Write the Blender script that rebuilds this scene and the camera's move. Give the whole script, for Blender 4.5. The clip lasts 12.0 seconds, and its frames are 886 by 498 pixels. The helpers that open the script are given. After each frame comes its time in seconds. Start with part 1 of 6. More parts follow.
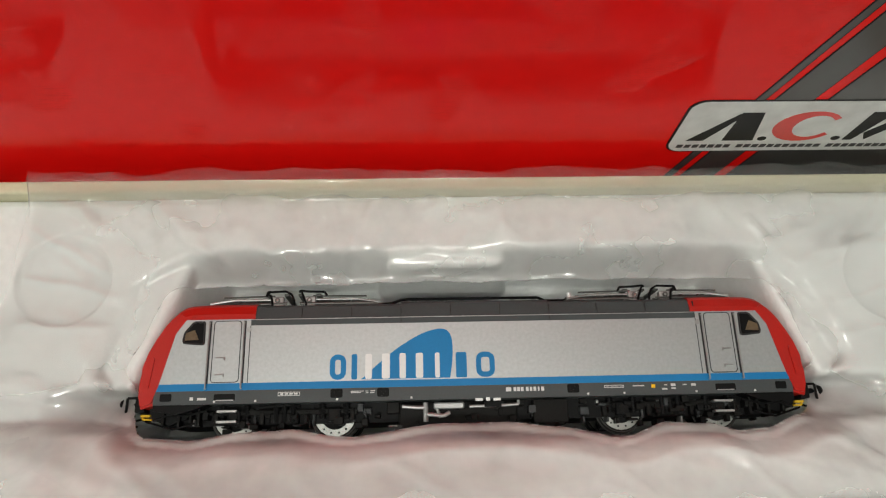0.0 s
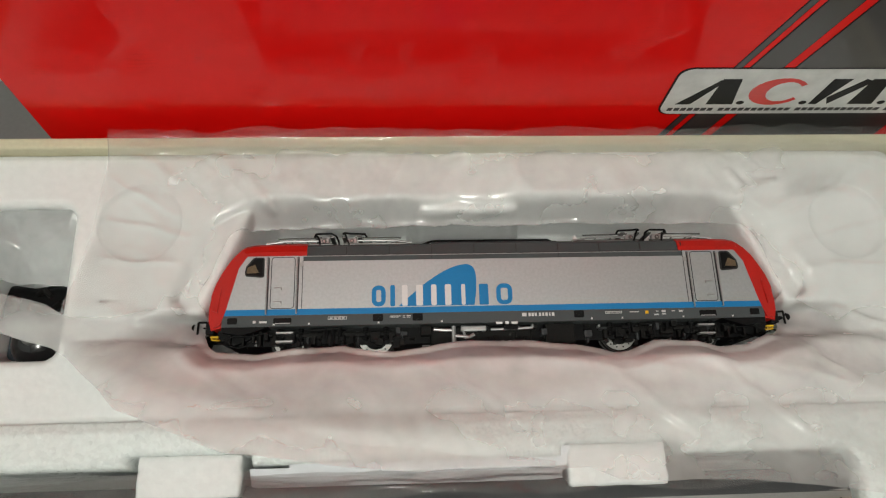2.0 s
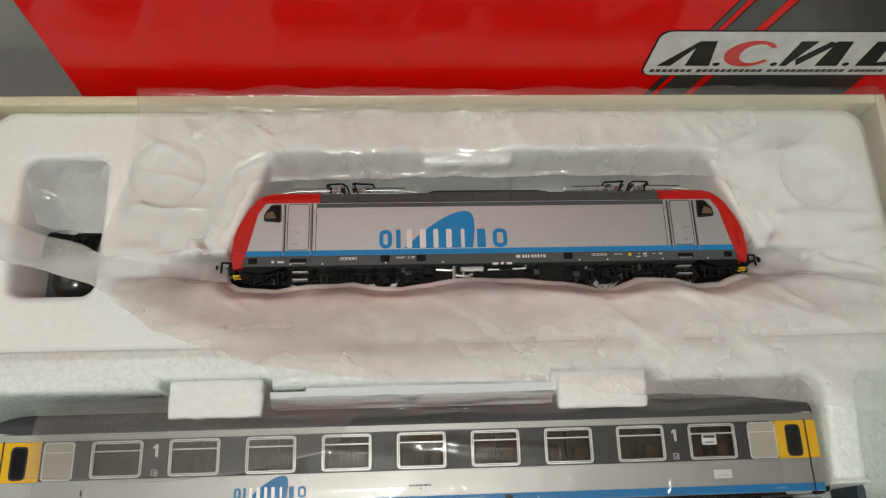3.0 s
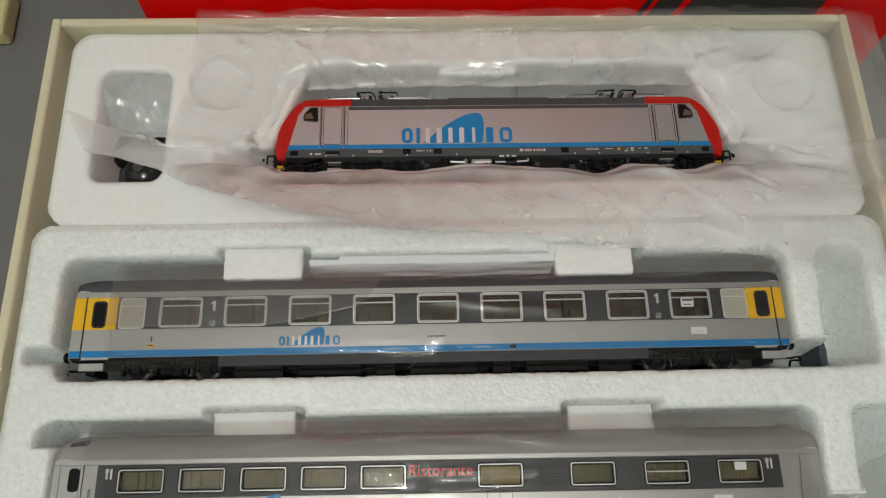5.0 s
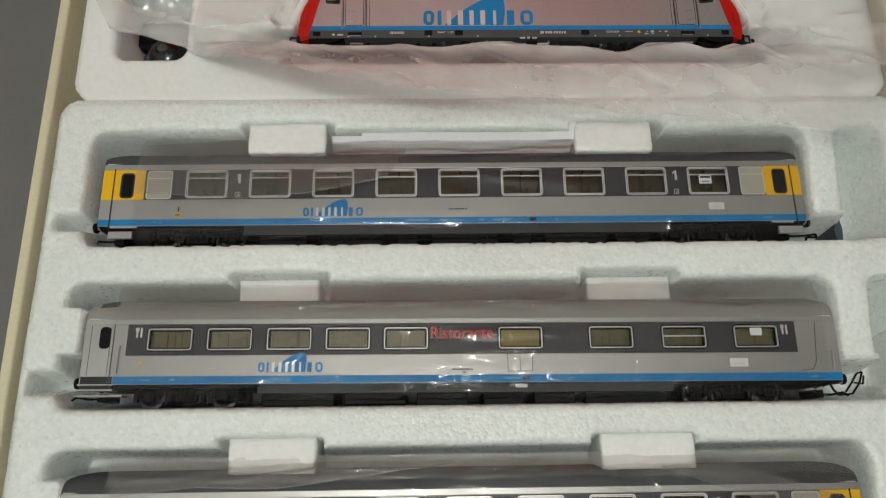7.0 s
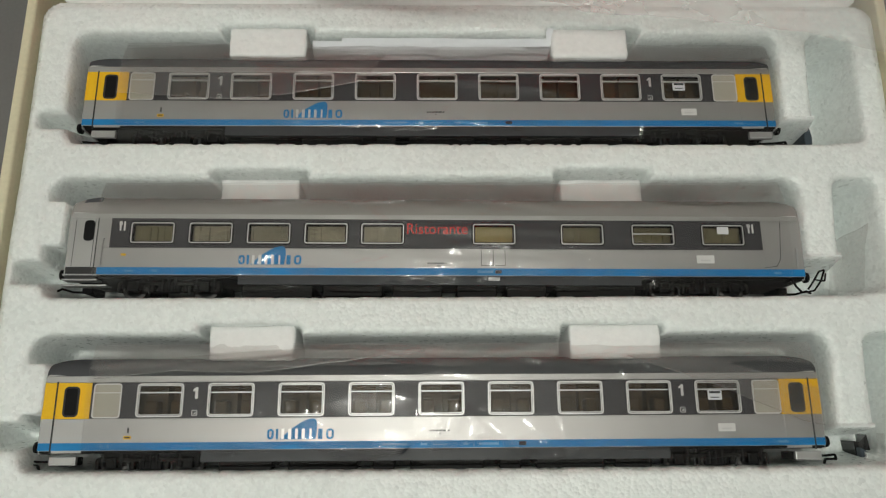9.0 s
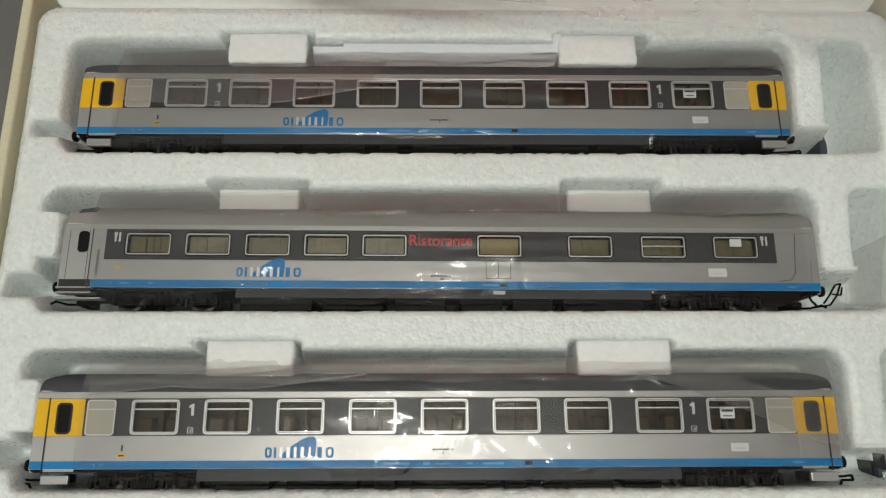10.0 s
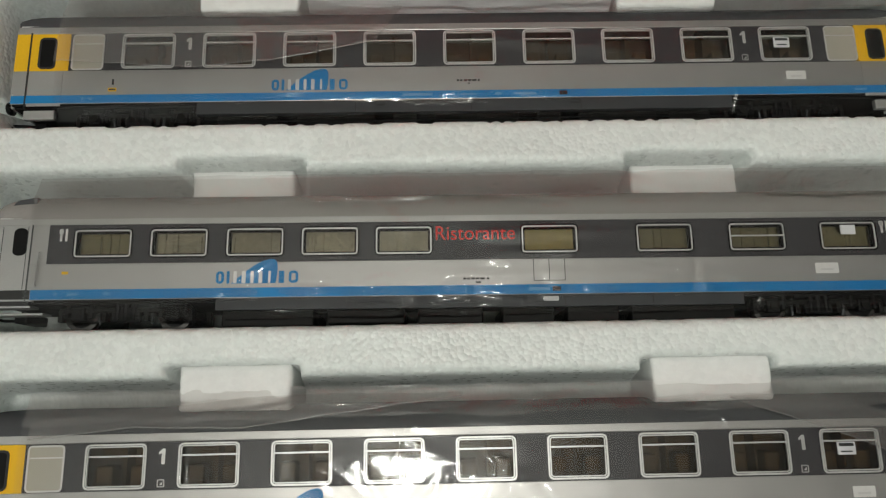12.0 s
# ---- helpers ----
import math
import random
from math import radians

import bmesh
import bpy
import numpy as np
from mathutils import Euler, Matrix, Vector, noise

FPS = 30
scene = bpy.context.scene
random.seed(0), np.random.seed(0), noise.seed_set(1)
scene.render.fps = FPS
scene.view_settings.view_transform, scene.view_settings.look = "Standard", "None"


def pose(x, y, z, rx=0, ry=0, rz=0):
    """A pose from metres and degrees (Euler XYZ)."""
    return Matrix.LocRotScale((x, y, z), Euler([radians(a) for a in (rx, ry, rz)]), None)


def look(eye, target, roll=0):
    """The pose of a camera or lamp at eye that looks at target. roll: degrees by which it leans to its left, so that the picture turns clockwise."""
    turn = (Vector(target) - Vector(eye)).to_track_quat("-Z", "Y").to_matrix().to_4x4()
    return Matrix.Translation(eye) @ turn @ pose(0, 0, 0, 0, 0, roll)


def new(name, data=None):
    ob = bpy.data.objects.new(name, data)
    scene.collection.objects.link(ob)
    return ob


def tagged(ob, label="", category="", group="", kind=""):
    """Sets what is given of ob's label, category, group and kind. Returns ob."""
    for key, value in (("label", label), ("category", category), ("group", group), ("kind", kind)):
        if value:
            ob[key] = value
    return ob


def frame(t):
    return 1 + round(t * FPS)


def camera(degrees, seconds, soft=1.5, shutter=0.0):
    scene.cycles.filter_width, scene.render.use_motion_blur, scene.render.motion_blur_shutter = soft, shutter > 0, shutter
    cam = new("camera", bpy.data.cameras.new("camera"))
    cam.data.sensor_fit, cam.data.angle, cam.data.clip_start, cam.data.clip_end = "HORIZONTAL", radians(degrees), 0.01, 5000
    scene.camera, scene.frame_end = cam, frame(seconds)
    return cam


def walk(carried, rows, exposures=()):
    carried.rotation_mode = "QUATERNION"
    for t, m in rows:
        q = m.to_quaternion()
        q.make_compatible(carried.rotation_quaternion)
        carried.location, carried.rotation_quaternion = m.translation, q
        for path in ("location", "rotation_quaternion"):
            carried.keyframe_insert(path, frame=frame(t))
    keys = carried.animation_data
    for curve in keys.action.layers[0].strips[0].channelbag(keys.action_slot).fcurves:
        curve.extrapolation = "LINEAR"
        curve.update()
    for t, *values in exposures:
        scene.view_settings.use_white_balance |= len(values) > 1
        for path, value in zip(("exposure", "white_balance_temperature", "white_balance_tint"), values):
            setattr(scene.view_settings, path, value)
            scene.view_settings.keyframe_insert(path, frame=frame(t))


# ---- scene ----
cam = camera(66.00, 12.0, 1.2)
PATH = [
    (0, -0.01766, -0.02497, 0.25667, -6.918, -71.819, 5.796),
    (0.5, -0.02218, -0.02902, 0.26028, -7.239, -72.271, 6.071),
    (1, -0.02607, -0.03934, 0.26352, -7.790, -72.121, 6.596),
    (1.5, -0.02815, -0.04378, 0.27515, -9.037, -72.490, 7.778),
    (2, -0.03175, -0.05085, 0.28443, -9.987, -72.371, 8.721),
    (2.5, -0.03346, -0.06013, 0.29233, -11.499, -73.167, 10.136),
    (3, -0.03432, -0.07416, 0.30185, -10.805, -73.043, 9.504),
    (5, -0.03481, -0.13619, 0.32676, -4.998, -72.271, 3.918),
    (5.5, -0.03617, -0.14729, 0.32705, -4.387, -72.826, 3.357),
    (6, -0.03895, -0.15671, 0.32526, -3.722, -73.409, 2.759),
    (6.5, -0.03880, -0.16767, 0.32537, -3.065, -73.796, 2.315),
    (7, -0.04187, -0.17996, 0.31807, -3.643, -74.000, 2.977),
    (7.5, -0.04276, -0.19725, 0.31707, -4.442, -74.735, 3.953),
    (9.5, -0.03179, -0.21217, 0.31704, -5.067, -76.166, 4.880),
    (10, -0.03320, -0.20568, 0.31041, -3.646, -76.047, 3.559),
    (10.5, -0.03645, -0.20146, 0.30012, -2.712, -76.190, 2.670),
    (11, -0.04118, -0.19820, 0.28544, -3.207, -76.753, 3.078),
    (11.5, -0.04298, -0.19442, 0.26936, -3.785, -77.309, 3.317),
    (12, -0.04371, -0.18715, 0.25590, -4.752, -77.752, 3.674),
]


def aim(t, x, y, z, yaw, pitch, roll):
    """A row of the path: seconds and a camera pose from its place, heading, tilt and lean."""
    a, b = radians(yaw), radians(pitch)
    way = Vector((-math.sin(a) * math.cos(b), math.cos(a) * math.cos(b), math.sin(b)))
    eye = Vector((x, y, z))
    return t, look(eye, eye + way, roll)


EXPOSURES = ((0.0, -0.93), (2.5, -1.03), (5.0, -1.19), (9.5, -1.22), (10.5, -1.1), (11.2, -1.13), (12.0, -1.28))
walk(cam, [aim(*row) for row in PATH], EXPOSURES)

# ---- light ----
world = bpy.data.worlds.new("room_air")
scene.world = world
world.use_nodes = True
world.node_tree.nodes["Background"].inputs["Color"].default_value = (0.9, 0.95, 1.0, 1)
world.node_tree.nodes["Background"].inputs["Strength"].default_value = 0.05

lamp_data = bpy.data.lights.new("ceiling_lamp_light", "POINT")
lamp_data.shadow_soft_size, lamp_data.energy = 0.09, 57
lamp_data.color = (0.97, 0.97, 0.89)
lamp_light = new("ceiling_lamp_light", lamp_data)
lamp_light.location = (-0.09, -0.47, 1.52)


# ---- materials ----
def material(name, color, rough=0.5, metal=0.0, vary=0.12, grain=300.0, bump=0.0, bump_scale=400.0, coat=0.0, shine=0.25, coat_rough=0.06):
    """A procedural surface: colour mottled at two scales, roughness varied, fine relief."""
    m = bpy.data.materials.new(name)
    m.use_nodes = True
    nt = m.node_tree
    bsdf = nt.nodes["Principled BSDF"]
    coord = nt.nodes.new("ShaderNodeTexCoord")
    big = nt.nodes.new("ShaderNodeTexNoise")
    big.inputs["Scale"].default_value, big.inputs["Detail"].default_value = grain / 9, 3
    small = nt.nodes.new("ShaderNodeTexNoise")
    small.inputs["Scale"].default_value, small.inputs["Detail"].default_value = grain * 3, 4
    both = nt.nodes.new("ShaderNodeMath")
    both.operation = "ADD"
    ramp = nt.nodes.new("ShaderNodeMapRange")
    ramp.inputs["From Min"].default_value, ramp.inputs["From Max"].default_value = 0.7, 1.3
    ramp.inputs["To Min"].default_value, ramp.inputs["To Max"].default_value = 1 - vary, 1 + vary * 0.5
    tint = nt.nodes.new("ShaderNodeVectorMath")
    tint.operation = "SCALE"
    tint.inputs[0].default_value = color
    for tex in (big, small):
        nt.links.new(coord.outputs["Object"], tex.inputs["Vector"])
    nt.links.new(big.outputs["Fac"], both.inputs[0])
    nt.links.new(small.outputs["Fac"], both.inputs[1])
    nt.links.new(both.outputs[0], ramp.inputs["Value"])
    nt.links.new(ramp.outputs[0], tint.inputs["Scale"])
    nt.links.new(tint.outputs[0], bsdf.inputs["Base Color"])
    wear = nt.nodes.new("ShaderNodeMapRange")
    wear.inputs["From Min"].default_value, wear.inputs["From Max"].default_value = 0.3, 0.7
    wear.inputs["To Min"].default_value, wear.inputs["To Max"].default_value = rough * 0.85, min(1.0, rough * 1.15)
    nt.links.new(big.outputs["Fac"], wear.inputs["Value"])
    nt.links.new(wear.outputs[0], bsdf.inputs["Roughness"])
    bsdf.inputs["Metallic"].default_value = metal
    bsdf.inputs["Specular IOR Level"].default_value = shine
    bsdf.inputs["Coat Weight"].default_value = coat
    bsdf.inputs["Coat Roughness"].default_value = coat_rough
    if bump:
        relief = nt.nodes.new("ShaderNodeTexNoise")
        relief.inputs["Scale"].default_value, relief.inputs["Detail"].default_value = bump_scale, 3
        nt.links.new(coord.outputs["Object"], relief.inputs["Vector"])
        node = nt.nodes.new("ShaderNodeBump")
        node.inputs["Strength"].default_value, node.inputs["Distance"].default_value = bump, 0.0006
        nt.links.new(relief.outputs["Fac"], node.inputs["Height"])
        nt.links.new(node.outputs["Normal"], bsdf.inputs["Normal"])
    return m


def foam_material(name, color, bead, strength, gloss):
    """Expanded polystyrene: pressed shiny beads with fine seams between them."""
    m = material(name, color, gloss, vary=0.05, grain=120, shine=0.5)
    nt = m.node_tree
    bsdf = nt.nodes["Principled BSDF"]
    coord = next(n for n in nt.nodes if n.type == "TEX_COORD")
    cells = nt.nodes.new("ShaderNodeTexVoronoi")
    cells.inputs["Scale"].default_value = bead
    large = nt.nodes.new("ShaderNodeTexVoronoi")
    large.inputs["Scale"].default_value = bead * 0.4
    rough = nt.nodes.new("ShaderNodeTexNoise")
    rough.inputs["Scale"].default_value, rough.inputs["Detail"].default_value = bead * 0.35, 4
    mix = nt.nodes.new("ShaderNodeMath")
    mix.operation = "MULTIPLY_ADD"
    mix.inputs[1].default_value = -0.7
    more = nt.nodes.new("ShaderNodeMath")
    more.operation = "MULTIPLY_ADD"
    more.inputs[1].default_value = -0.3
    node = nt.nodes.new("ShaderNodeBump")
    node.inputs["Strength"].default_value, node.inputs["Distance"].default_value = strength * 0.5, 0.0008
    for tex in (cells, large, rough):
        nt.links.new(coord.outputs["Object"], tex.inputs["Vector"])
    nt.links.new(cells.outputs["Distance"], mix.inputs[0])
    lumps = nt.nodes.new("ShaderNodeMath")
    lumps.operation = "MULTIPLY"
    lumps.inputs[1].default_value = 0.45
    nt.links.new(rough.outputs["Fac"], lumps.inputs[0])
    nt.links.new(lumps.outputs[0], mix.inputs[2])
    nt.links.new(large.outputs["Distance"], more.inputs[0])
    nt.links.new(mix.outputs[0], more.inputs[2])
    nt.links.new(more.outputs[0], node.inputs["Height"])
    nt.links.new(node.outputs["Normal"], bsdf.inputs["Normal"])
    # each bead gets its own tone, imitating specks that catch light, and its own shine
    shade = nt.nodes.new("ShaderNodeMapRange")
    shade.inputs["To Min"].default_value, shade.inputs["To Max"].default_value = 1 - strength * 0.06, 1.0 + strength * 0.04
    apart = nt.nodes.new("ShaderNodeSeparateColor")
    nt.links.new(cells.outputs["Color"], apart.inputs[0])
    nt.links.new(apart.outputs[0], shade.inputs["Value"])
    bead_tint = nt.nodes.new("ShaderNodeVectorMath")
    bead_tint.operation = "SCALE"
    base = bsdf.inputs["Base Color"].links[0].from_socket
    nt.links.new(base, bead_tint.inputs[0])
    nt.links.new(shade.outputs[0], bead_tint.inputs["Scale"])
    nt.links.new(bead_tint.outputs[0], bsdf.inputs["Base Color"])
    gleam = nt.nodes.new("ShaderNodeMapRange")
    gleam.inputs["From Min"].default_value, gleam.inputs["From Max"].default_value = 0.86, 1.0
    gleam.inputs["To Min"].default_value, gleam.inputs["To Max"].default_value = gloss, gloss * 0.65
    nt.links.new(apart.outputs[1], gleam.inputs["Value"])
    nt.links.new(gleam.outputs[0], bsdf.inputs["Roughness"])
    bsdf.inputs["Subsurface Weight"].default_value = 0.55
    bsdf.inputs["Subsurface Radius"].default_value = (1.0, 1.0, 1.0)
    bsdf.inputs["Subsurface Scale"].default_value = 0.006
    return m


def film_material(name, tint, haze, gloss_rough, haze_color, gloss=1.0, crease=0.3, fine=0.35, veiled=0.4, through_share=0.38):
    """Thin clear plastic film: lets light through, mirrors at its folds, slightly milky."""
    m = bpy.data.materials.new(name)
    m.use_nodes = True
    nt = m.node_tree
    nt.nodes.remove(nt.nodes["Principled BSDF"])
    out = nt.nodes["Material Output"]
    clear = nt.nodes.new("ShaderNodeBsdfTransparent")
    clear.inputs["Color"].default_value = (*tint, 1)
    milk = nt.nodes.new("ShaderNodeBsdfDiffuse")
    milk.inputs["Color"].default_value = (*haze_color, 1)
    glow = nt.nodes.new("ShaderNodeBsdfTranslucent")
    glow.inputs["Color"].default_value = (*haze_color, 1)
    both = nt.nodes.new("ShaderNodeMixShader")
    both.inputs[0].default_value = through_share
    nt.links.new(milk.outputs[0], both.inputs[1])
    nt.links.new(glow.outputs[0], both.inputs[2])
    shine = nt.nodes.new("ShaderNodeBsdfGlossy")
    shine.inputs["Roughness"].default_value = gloss_rough
    coord = nt.nodes.new("ShaderNodeTexCoord")
    ripple = nt.nodes.new("ShaderNodeTexNoise")
    ripple.inputs["Scale"].default_value, ripple.inputs["Detail"].default_value = 110, 3
    nt.links.new(coord.outputs["Object"], ripple.inputs["Vector"])
    slant = nt.nodes.new("ShaderNodeMapping")
    slant.inputs["Rotation"].default_value = (0, 0, 0.5)
    slant.inputs["Scale"].default_value = (0.45, 1.2, 1.0)
    nt.links.new(coord.outputs["Object"], slant.inputs["Vector"])
    facets = nt.nodes.new("ShaderNodeTexVoronoi")
    facets.inputs["Scale"].default_value = 60
    nt.links.new(slant.outputs[0], facets.inputs["Vector"])
    node = nt.nodes.new("ShaderNodeBump")
    node.inputs["Strength"].default_value, node.inputs["Distance"].default_value = crease, 0.0030
    nt.links.new(facets.outputs["Distance"], node.inputs["Height"])
    first = node
    node = nt.nodes.new("ShaderNodeBump")
    node.inputs["Strength"].default_value, node.inputs["Distance"].default_value = fine, 0.0007
    nt.links.new(ripple.outputs["Fac"], node.inputs["Height"])
    nt.links.new(first.outputs["Normal"], node.inputs["Normal"])
    nt.links.new(node.outputs["Normal"], shine.inputs["Normal"])
    veil = nt.nodes.new("ShaderNodeBsdfGlossy")
    veil.inputs["Roughness"].default_value = 0.27
    nt.links.new(node.outputs["Normal"], veil.inputs["Normal"])
    gleam = nt.nodes.new("ShaderNodeMixShader")
    gleam.inputs[0].default_value = veiled
    nt.links.new(shine.outputs[0], gleam.inputs[1])
    nt.links.new(veil.outputs[0], gleam.inputs[2])
    edge = nt.nodes.new("ShaderNodeFresnel")
    edge.inputs["IOR"].default_value = 1.5
    nt.links.new(node.outputs["Normal"], edge.inputs["Normal"])
    cloud = nt.nodes.new("ShaderNodeTexNoise")
    cloud.inputs["Scale"].default_value, cloud.inputs["Detail"].default_value = 45, 4
    nt.links.new(coord.outputs["Object"], cloud.inputs["Vector"])
    level = nt.nodes.new("ShaderNodeMapRange")
    level.inputs["From Min"].default_value, level.inputs["From Max"].default_value = 0.3, 0.7
    level.inputs["To Min"].default_value, level.inputs["To Max"].default_value = haze * 0.75, haze * 1.25
    nt.links.new(cloud.outputs["Fac"], level.inputs["Value"])
    a = nt.nodes.new("ShaderNodeMixShader")
    nt.links.new(level.outputs[0], a.inputs[0])
    nt.links.new(clear.outputs[0], a.inputs[1])
    nt.links.new(both.outputs[0], a.inputs[2])
    b = nt.nodes.new("ShaderNodeMixShader")
    twice = nt.nodes.new("ShaderNodeMath")
    twice.operation = "MULTIPLY"
    twice.inputs[1].default_value = gloss
    nt.links.new(edge.outputs[0], twice.inputs[0])
    nt.links.new(twice.outputs[0], b.inputs[0])
    nt.links.new(a.outputs[0], b.inputs[1])
    nt.links.new(gleam.outputs[0], b.inputs[2])
    nt.links.new(b.outputs[0], out.inputs["Surface"])
    return m


def glass_material(name, tint):
    """A clear model-train pane: see-through with a glossy face."""
    m = bpy.data.materials.new(name)
    m.use_nodes = True
    nt = m.node_tree
    nt.nodes.remove(nt.nodes["Principled BSDF"])
    clear = nt.nodes.new("ShaderNodeBsdfTransparent")
    clear.inputs["Color"].default_value = (*tint, 1)
    shine = nt.nodes.new("ShaderNodeBsdfGlossy")
    shine.inputs["Roughness"].default_value = 0.05
    edge = nt.nodes.new("ShaderNodeFresnel")
    edge.inputs["IOR"].default_value = 1.3
    mix = nt.nodes.new("ShaderNodeMixShader")
    nt.links.new(edge.outputs[0], mix.inputs[0])
    nt.links.new(clear.outputs[0], mix.inputs[1])
    nt.links.new(shine.outputs[0], mix.inputs[2])
    nt.links.new(mix.outputs[0], nt.nodes["Material Output"].inputs["Surface"])
    return m


FOAM = foam_material("white_grainy_foam", (0.818, 0.862, 0.846), 700, 0.95, 0.32)
FOAM_SMOOTH = foam_material("white_smooth_foam", (0.84, 0.855, 0.845), 520, 0.16, 0.5)
FOAM_CUT = foam_material("white_cut_foam", (0.86, 0.865, 0.855), 600, 0.35, 0.5)
CARD = material("cream_cardboard", (0.66, 0.62, 0.44), 0.6, vary=0.08, grain=200, bump=0.1)
RED_CARD = material("red_varnished_card", (0.82, 0.005, 0.004), 0.5, vary=0.04, grain=60, coat=0.48, bump=0.10, bump_scale=30, shine=0.06, coat_rough=0.04)


def crinkle_varnish(m, peel, dents, low, high):
    """Unevenness of a varnish: fine streaks all over and a few crinkled dents."""
    nt = m.node_tree
    bsdf = nt.nodes["Principled BSDF"]
    coord = next(n for n in nt.nodes if n.type == "TEX_COORD")
    place = nt.nodes.new("ShaderNodeMapping")
    place.inputs["Scale"].default_value = (240, 240, 950)
    nt.links.new(coord.outputs["Object"], place.inputs["Vector"])
    streak = nt.nodes.new("ShaderNodeTexNoise")
    streak.inputs["Scale"].default_value, streak.inputs["Detail"].default_value = 1.0, 3
    nt.links.new(place.outputs[0], streak.inputs["Vector"])
    spots = nt.nodes.new("ShaderNodeTexNoise")
    spots.inputs["Scale"].default_value, spots.inputs["Detail"].default_value = 55, 2
    nt.links.new(coord.outputs["Object"], spots.inputs["Vector"])
    much = nt.nodes.new("ShaderNodeMapRange")
    for key, value in (("From Min", low), ("From Max", high), ("To Min", peel), ("To Max", dents)):
        much.inputs[key].default_value = value
    nt.links.new(spots.outputs["Fac"], much.inputs["Value"])
    height = nt.nodes.new("ShaderNodeMath")
    height.operation = "MULTIPLY"
    nt.links.new(streak.outputs["Fac"], height.inputs[0])
    nt.links.new(much.outputs[0], height.inputs[1])
    node = nt.nodes.new("ShaderNodeBump")
    node.inputs["Strength"].default_value, node.inputs["Distance"].default_value = 1.0, 0.0006
    nt.links.new(height.outputs[0], node.inputs["Height"])
    nt.links.new(node.outputs["Normal"], bsdf.inputs["Coat Normal"])


crinkle_varnish(RED_CARD, 0.035, 1.3, 0.59, 0.67)
GREY_PRINT = material("dark_grey_print", (0.045, 0.043, 0.043), 0.35, vary=0.06, grain=60, coat=1.0)
BLACK_PRINT = material("black_print", (0.010, 0.010, 0.010), 0.4, coat=0.3, shine=0.1)
WHITE_PRINT = material("pearl_white_print", (0.68, 0.68, 0.66), 0.4, vary=0.2, grain=60, coat=0.4)
RED_PRINT = material("bright_red_print", (0.65, 0.02, 0.015), 0.35, coat=1.0)
TABLE = material("grey_laminate", (0.165, 0.16, 0.155), 0.5, vary=0.08, grain=200, bump=0.05)
WALL = material("white_wall_paint", (0.66, 0.68, 0.68), 0.8, vary=0.05, grain=30, bump=0.15, bump_scale=200)
CEILING = material("grey_white_ceiling_paint", (0.74, 0.75, 0.74), 0.8, vary=0.05, grain=30, bump=0.15, bump_scale=200)
WALL_BRIGHT = material("bright_white_wall_paint", (0.60, 0.60, 0.58), 0.8, vary=0.04, grain=30, bump=0.15, bump_scale=200)
FLOOR = material("brown_floor_boards", (0.22, 0.15, 0.10), 0.5, vary=0.25, grain=20)
SILVER = material("silver_paint", (0.48, 0.505, 0.515), 0.37, 0.72, vary=0.12, grain=9000, bump=0.08, bump_scale=2600)
SILVER_COACH = material("coach_silver_paint", (0.40, 0.395, 0.387), 0.38, 0.7, vary=0.05, grain=700)
SILVER_LIGHT = material("light_grey_trim", (0.66, 0.66, 0.655), 0.36, 0.5, vary=0.06)
SILVER_ROOF = material("warm_grey_roof_paint", (0.31, 0.298, 0.285), 0.7, 0.1, vary=0.08, grain=500)
BAND = material("anthracite_band_paint", (0.046, 0.044, 0.049), 0.42, vary=0.08, grain=500)
ROOF = material("slate_roof_paint", (0.065, 0.068, 0.074), 0.75, vary=0.08, grain=500)
LOCO_ROOF = material("dark_grey_roof_paint", (0.062, 0.074, 0.077), 0.5, vary=0.1, grain=500)
LOCO_SOLE = material("blue_grey_sole_paint", (0.068, 0.078, 0.081), 0.42, vary=0.08, grain=500)
SOLE = material("dark_grey_sole_paint", (0.042, 0.045, 0.048), 0.45, vary=0.08, grain=500)
BLUE = material("blue_stripe_paint", (0.012, 0.20, 0.47), 0.4, vary=0.06, grain=500)
PALE_BLUE = material("pale_blue_marking", (0.13, 0.33, 0.55), 0.5)
RED = material("red_nose_paint", (0.46, 0.011, 0.006), 0.34, vary=0.06, grain=400, coat=0.3)
YELLOW = material("yellow_door_paint", (0.80, 0.47, 0.012), 0.42, vary=0.06, grain=400)
BLACK = material("black_plastic", (0.006, 0.006, 0.0065), 0.5, vary=0.3, grain=500, shine=0.12)
GLOSS_BLACK = material("glossy_black_plastic", (0.008, 0.008, 0.009), 0.16, vary=0.2, grain=300, shine=0.5)
BLUE_GREY = material("slate_blue_plastic", (0.05, 0.065, 0.08), 0.4, vary=0.15, grain=300)
DARK = material("dark_underframe_plastic", (0.010, 0.0095, 0.009), 0.55, vary=0.4, grain=500, shine=0.12)
BROWN = material("brown_interior_plastic", (0.15, 0.105, 0.06), 0.6, vary=0.25, grain=300)
OLIVE = material("olive_curtain_plastic", (0.36, 0.36, 0.245), 0.6, vary=0.3, grain=150)
CURTAIN = material("pale_curtain_plastic", (0.60, 0.615, 0.54), 0.6, vary=0.45, grain=260)
OCHRE = material("ochre_blind_plastic", (0.62, 0.57, 0.27), 0.6, vary=0.15, grain=150)
BEIGE = material("beige_frosted_pane", (0.43, 0.41, 0.35), 0.4, vary=0.06)
STEEL = material("bright_wheel_steel", (0.46, 0.46, 0.45), 0.28, 1.0, vary=0.1)
DULL_STEEL = material("dull_wheel_steel", (0.065, 0.062, 0.06), 0.45, 0.5, vary=0.2)
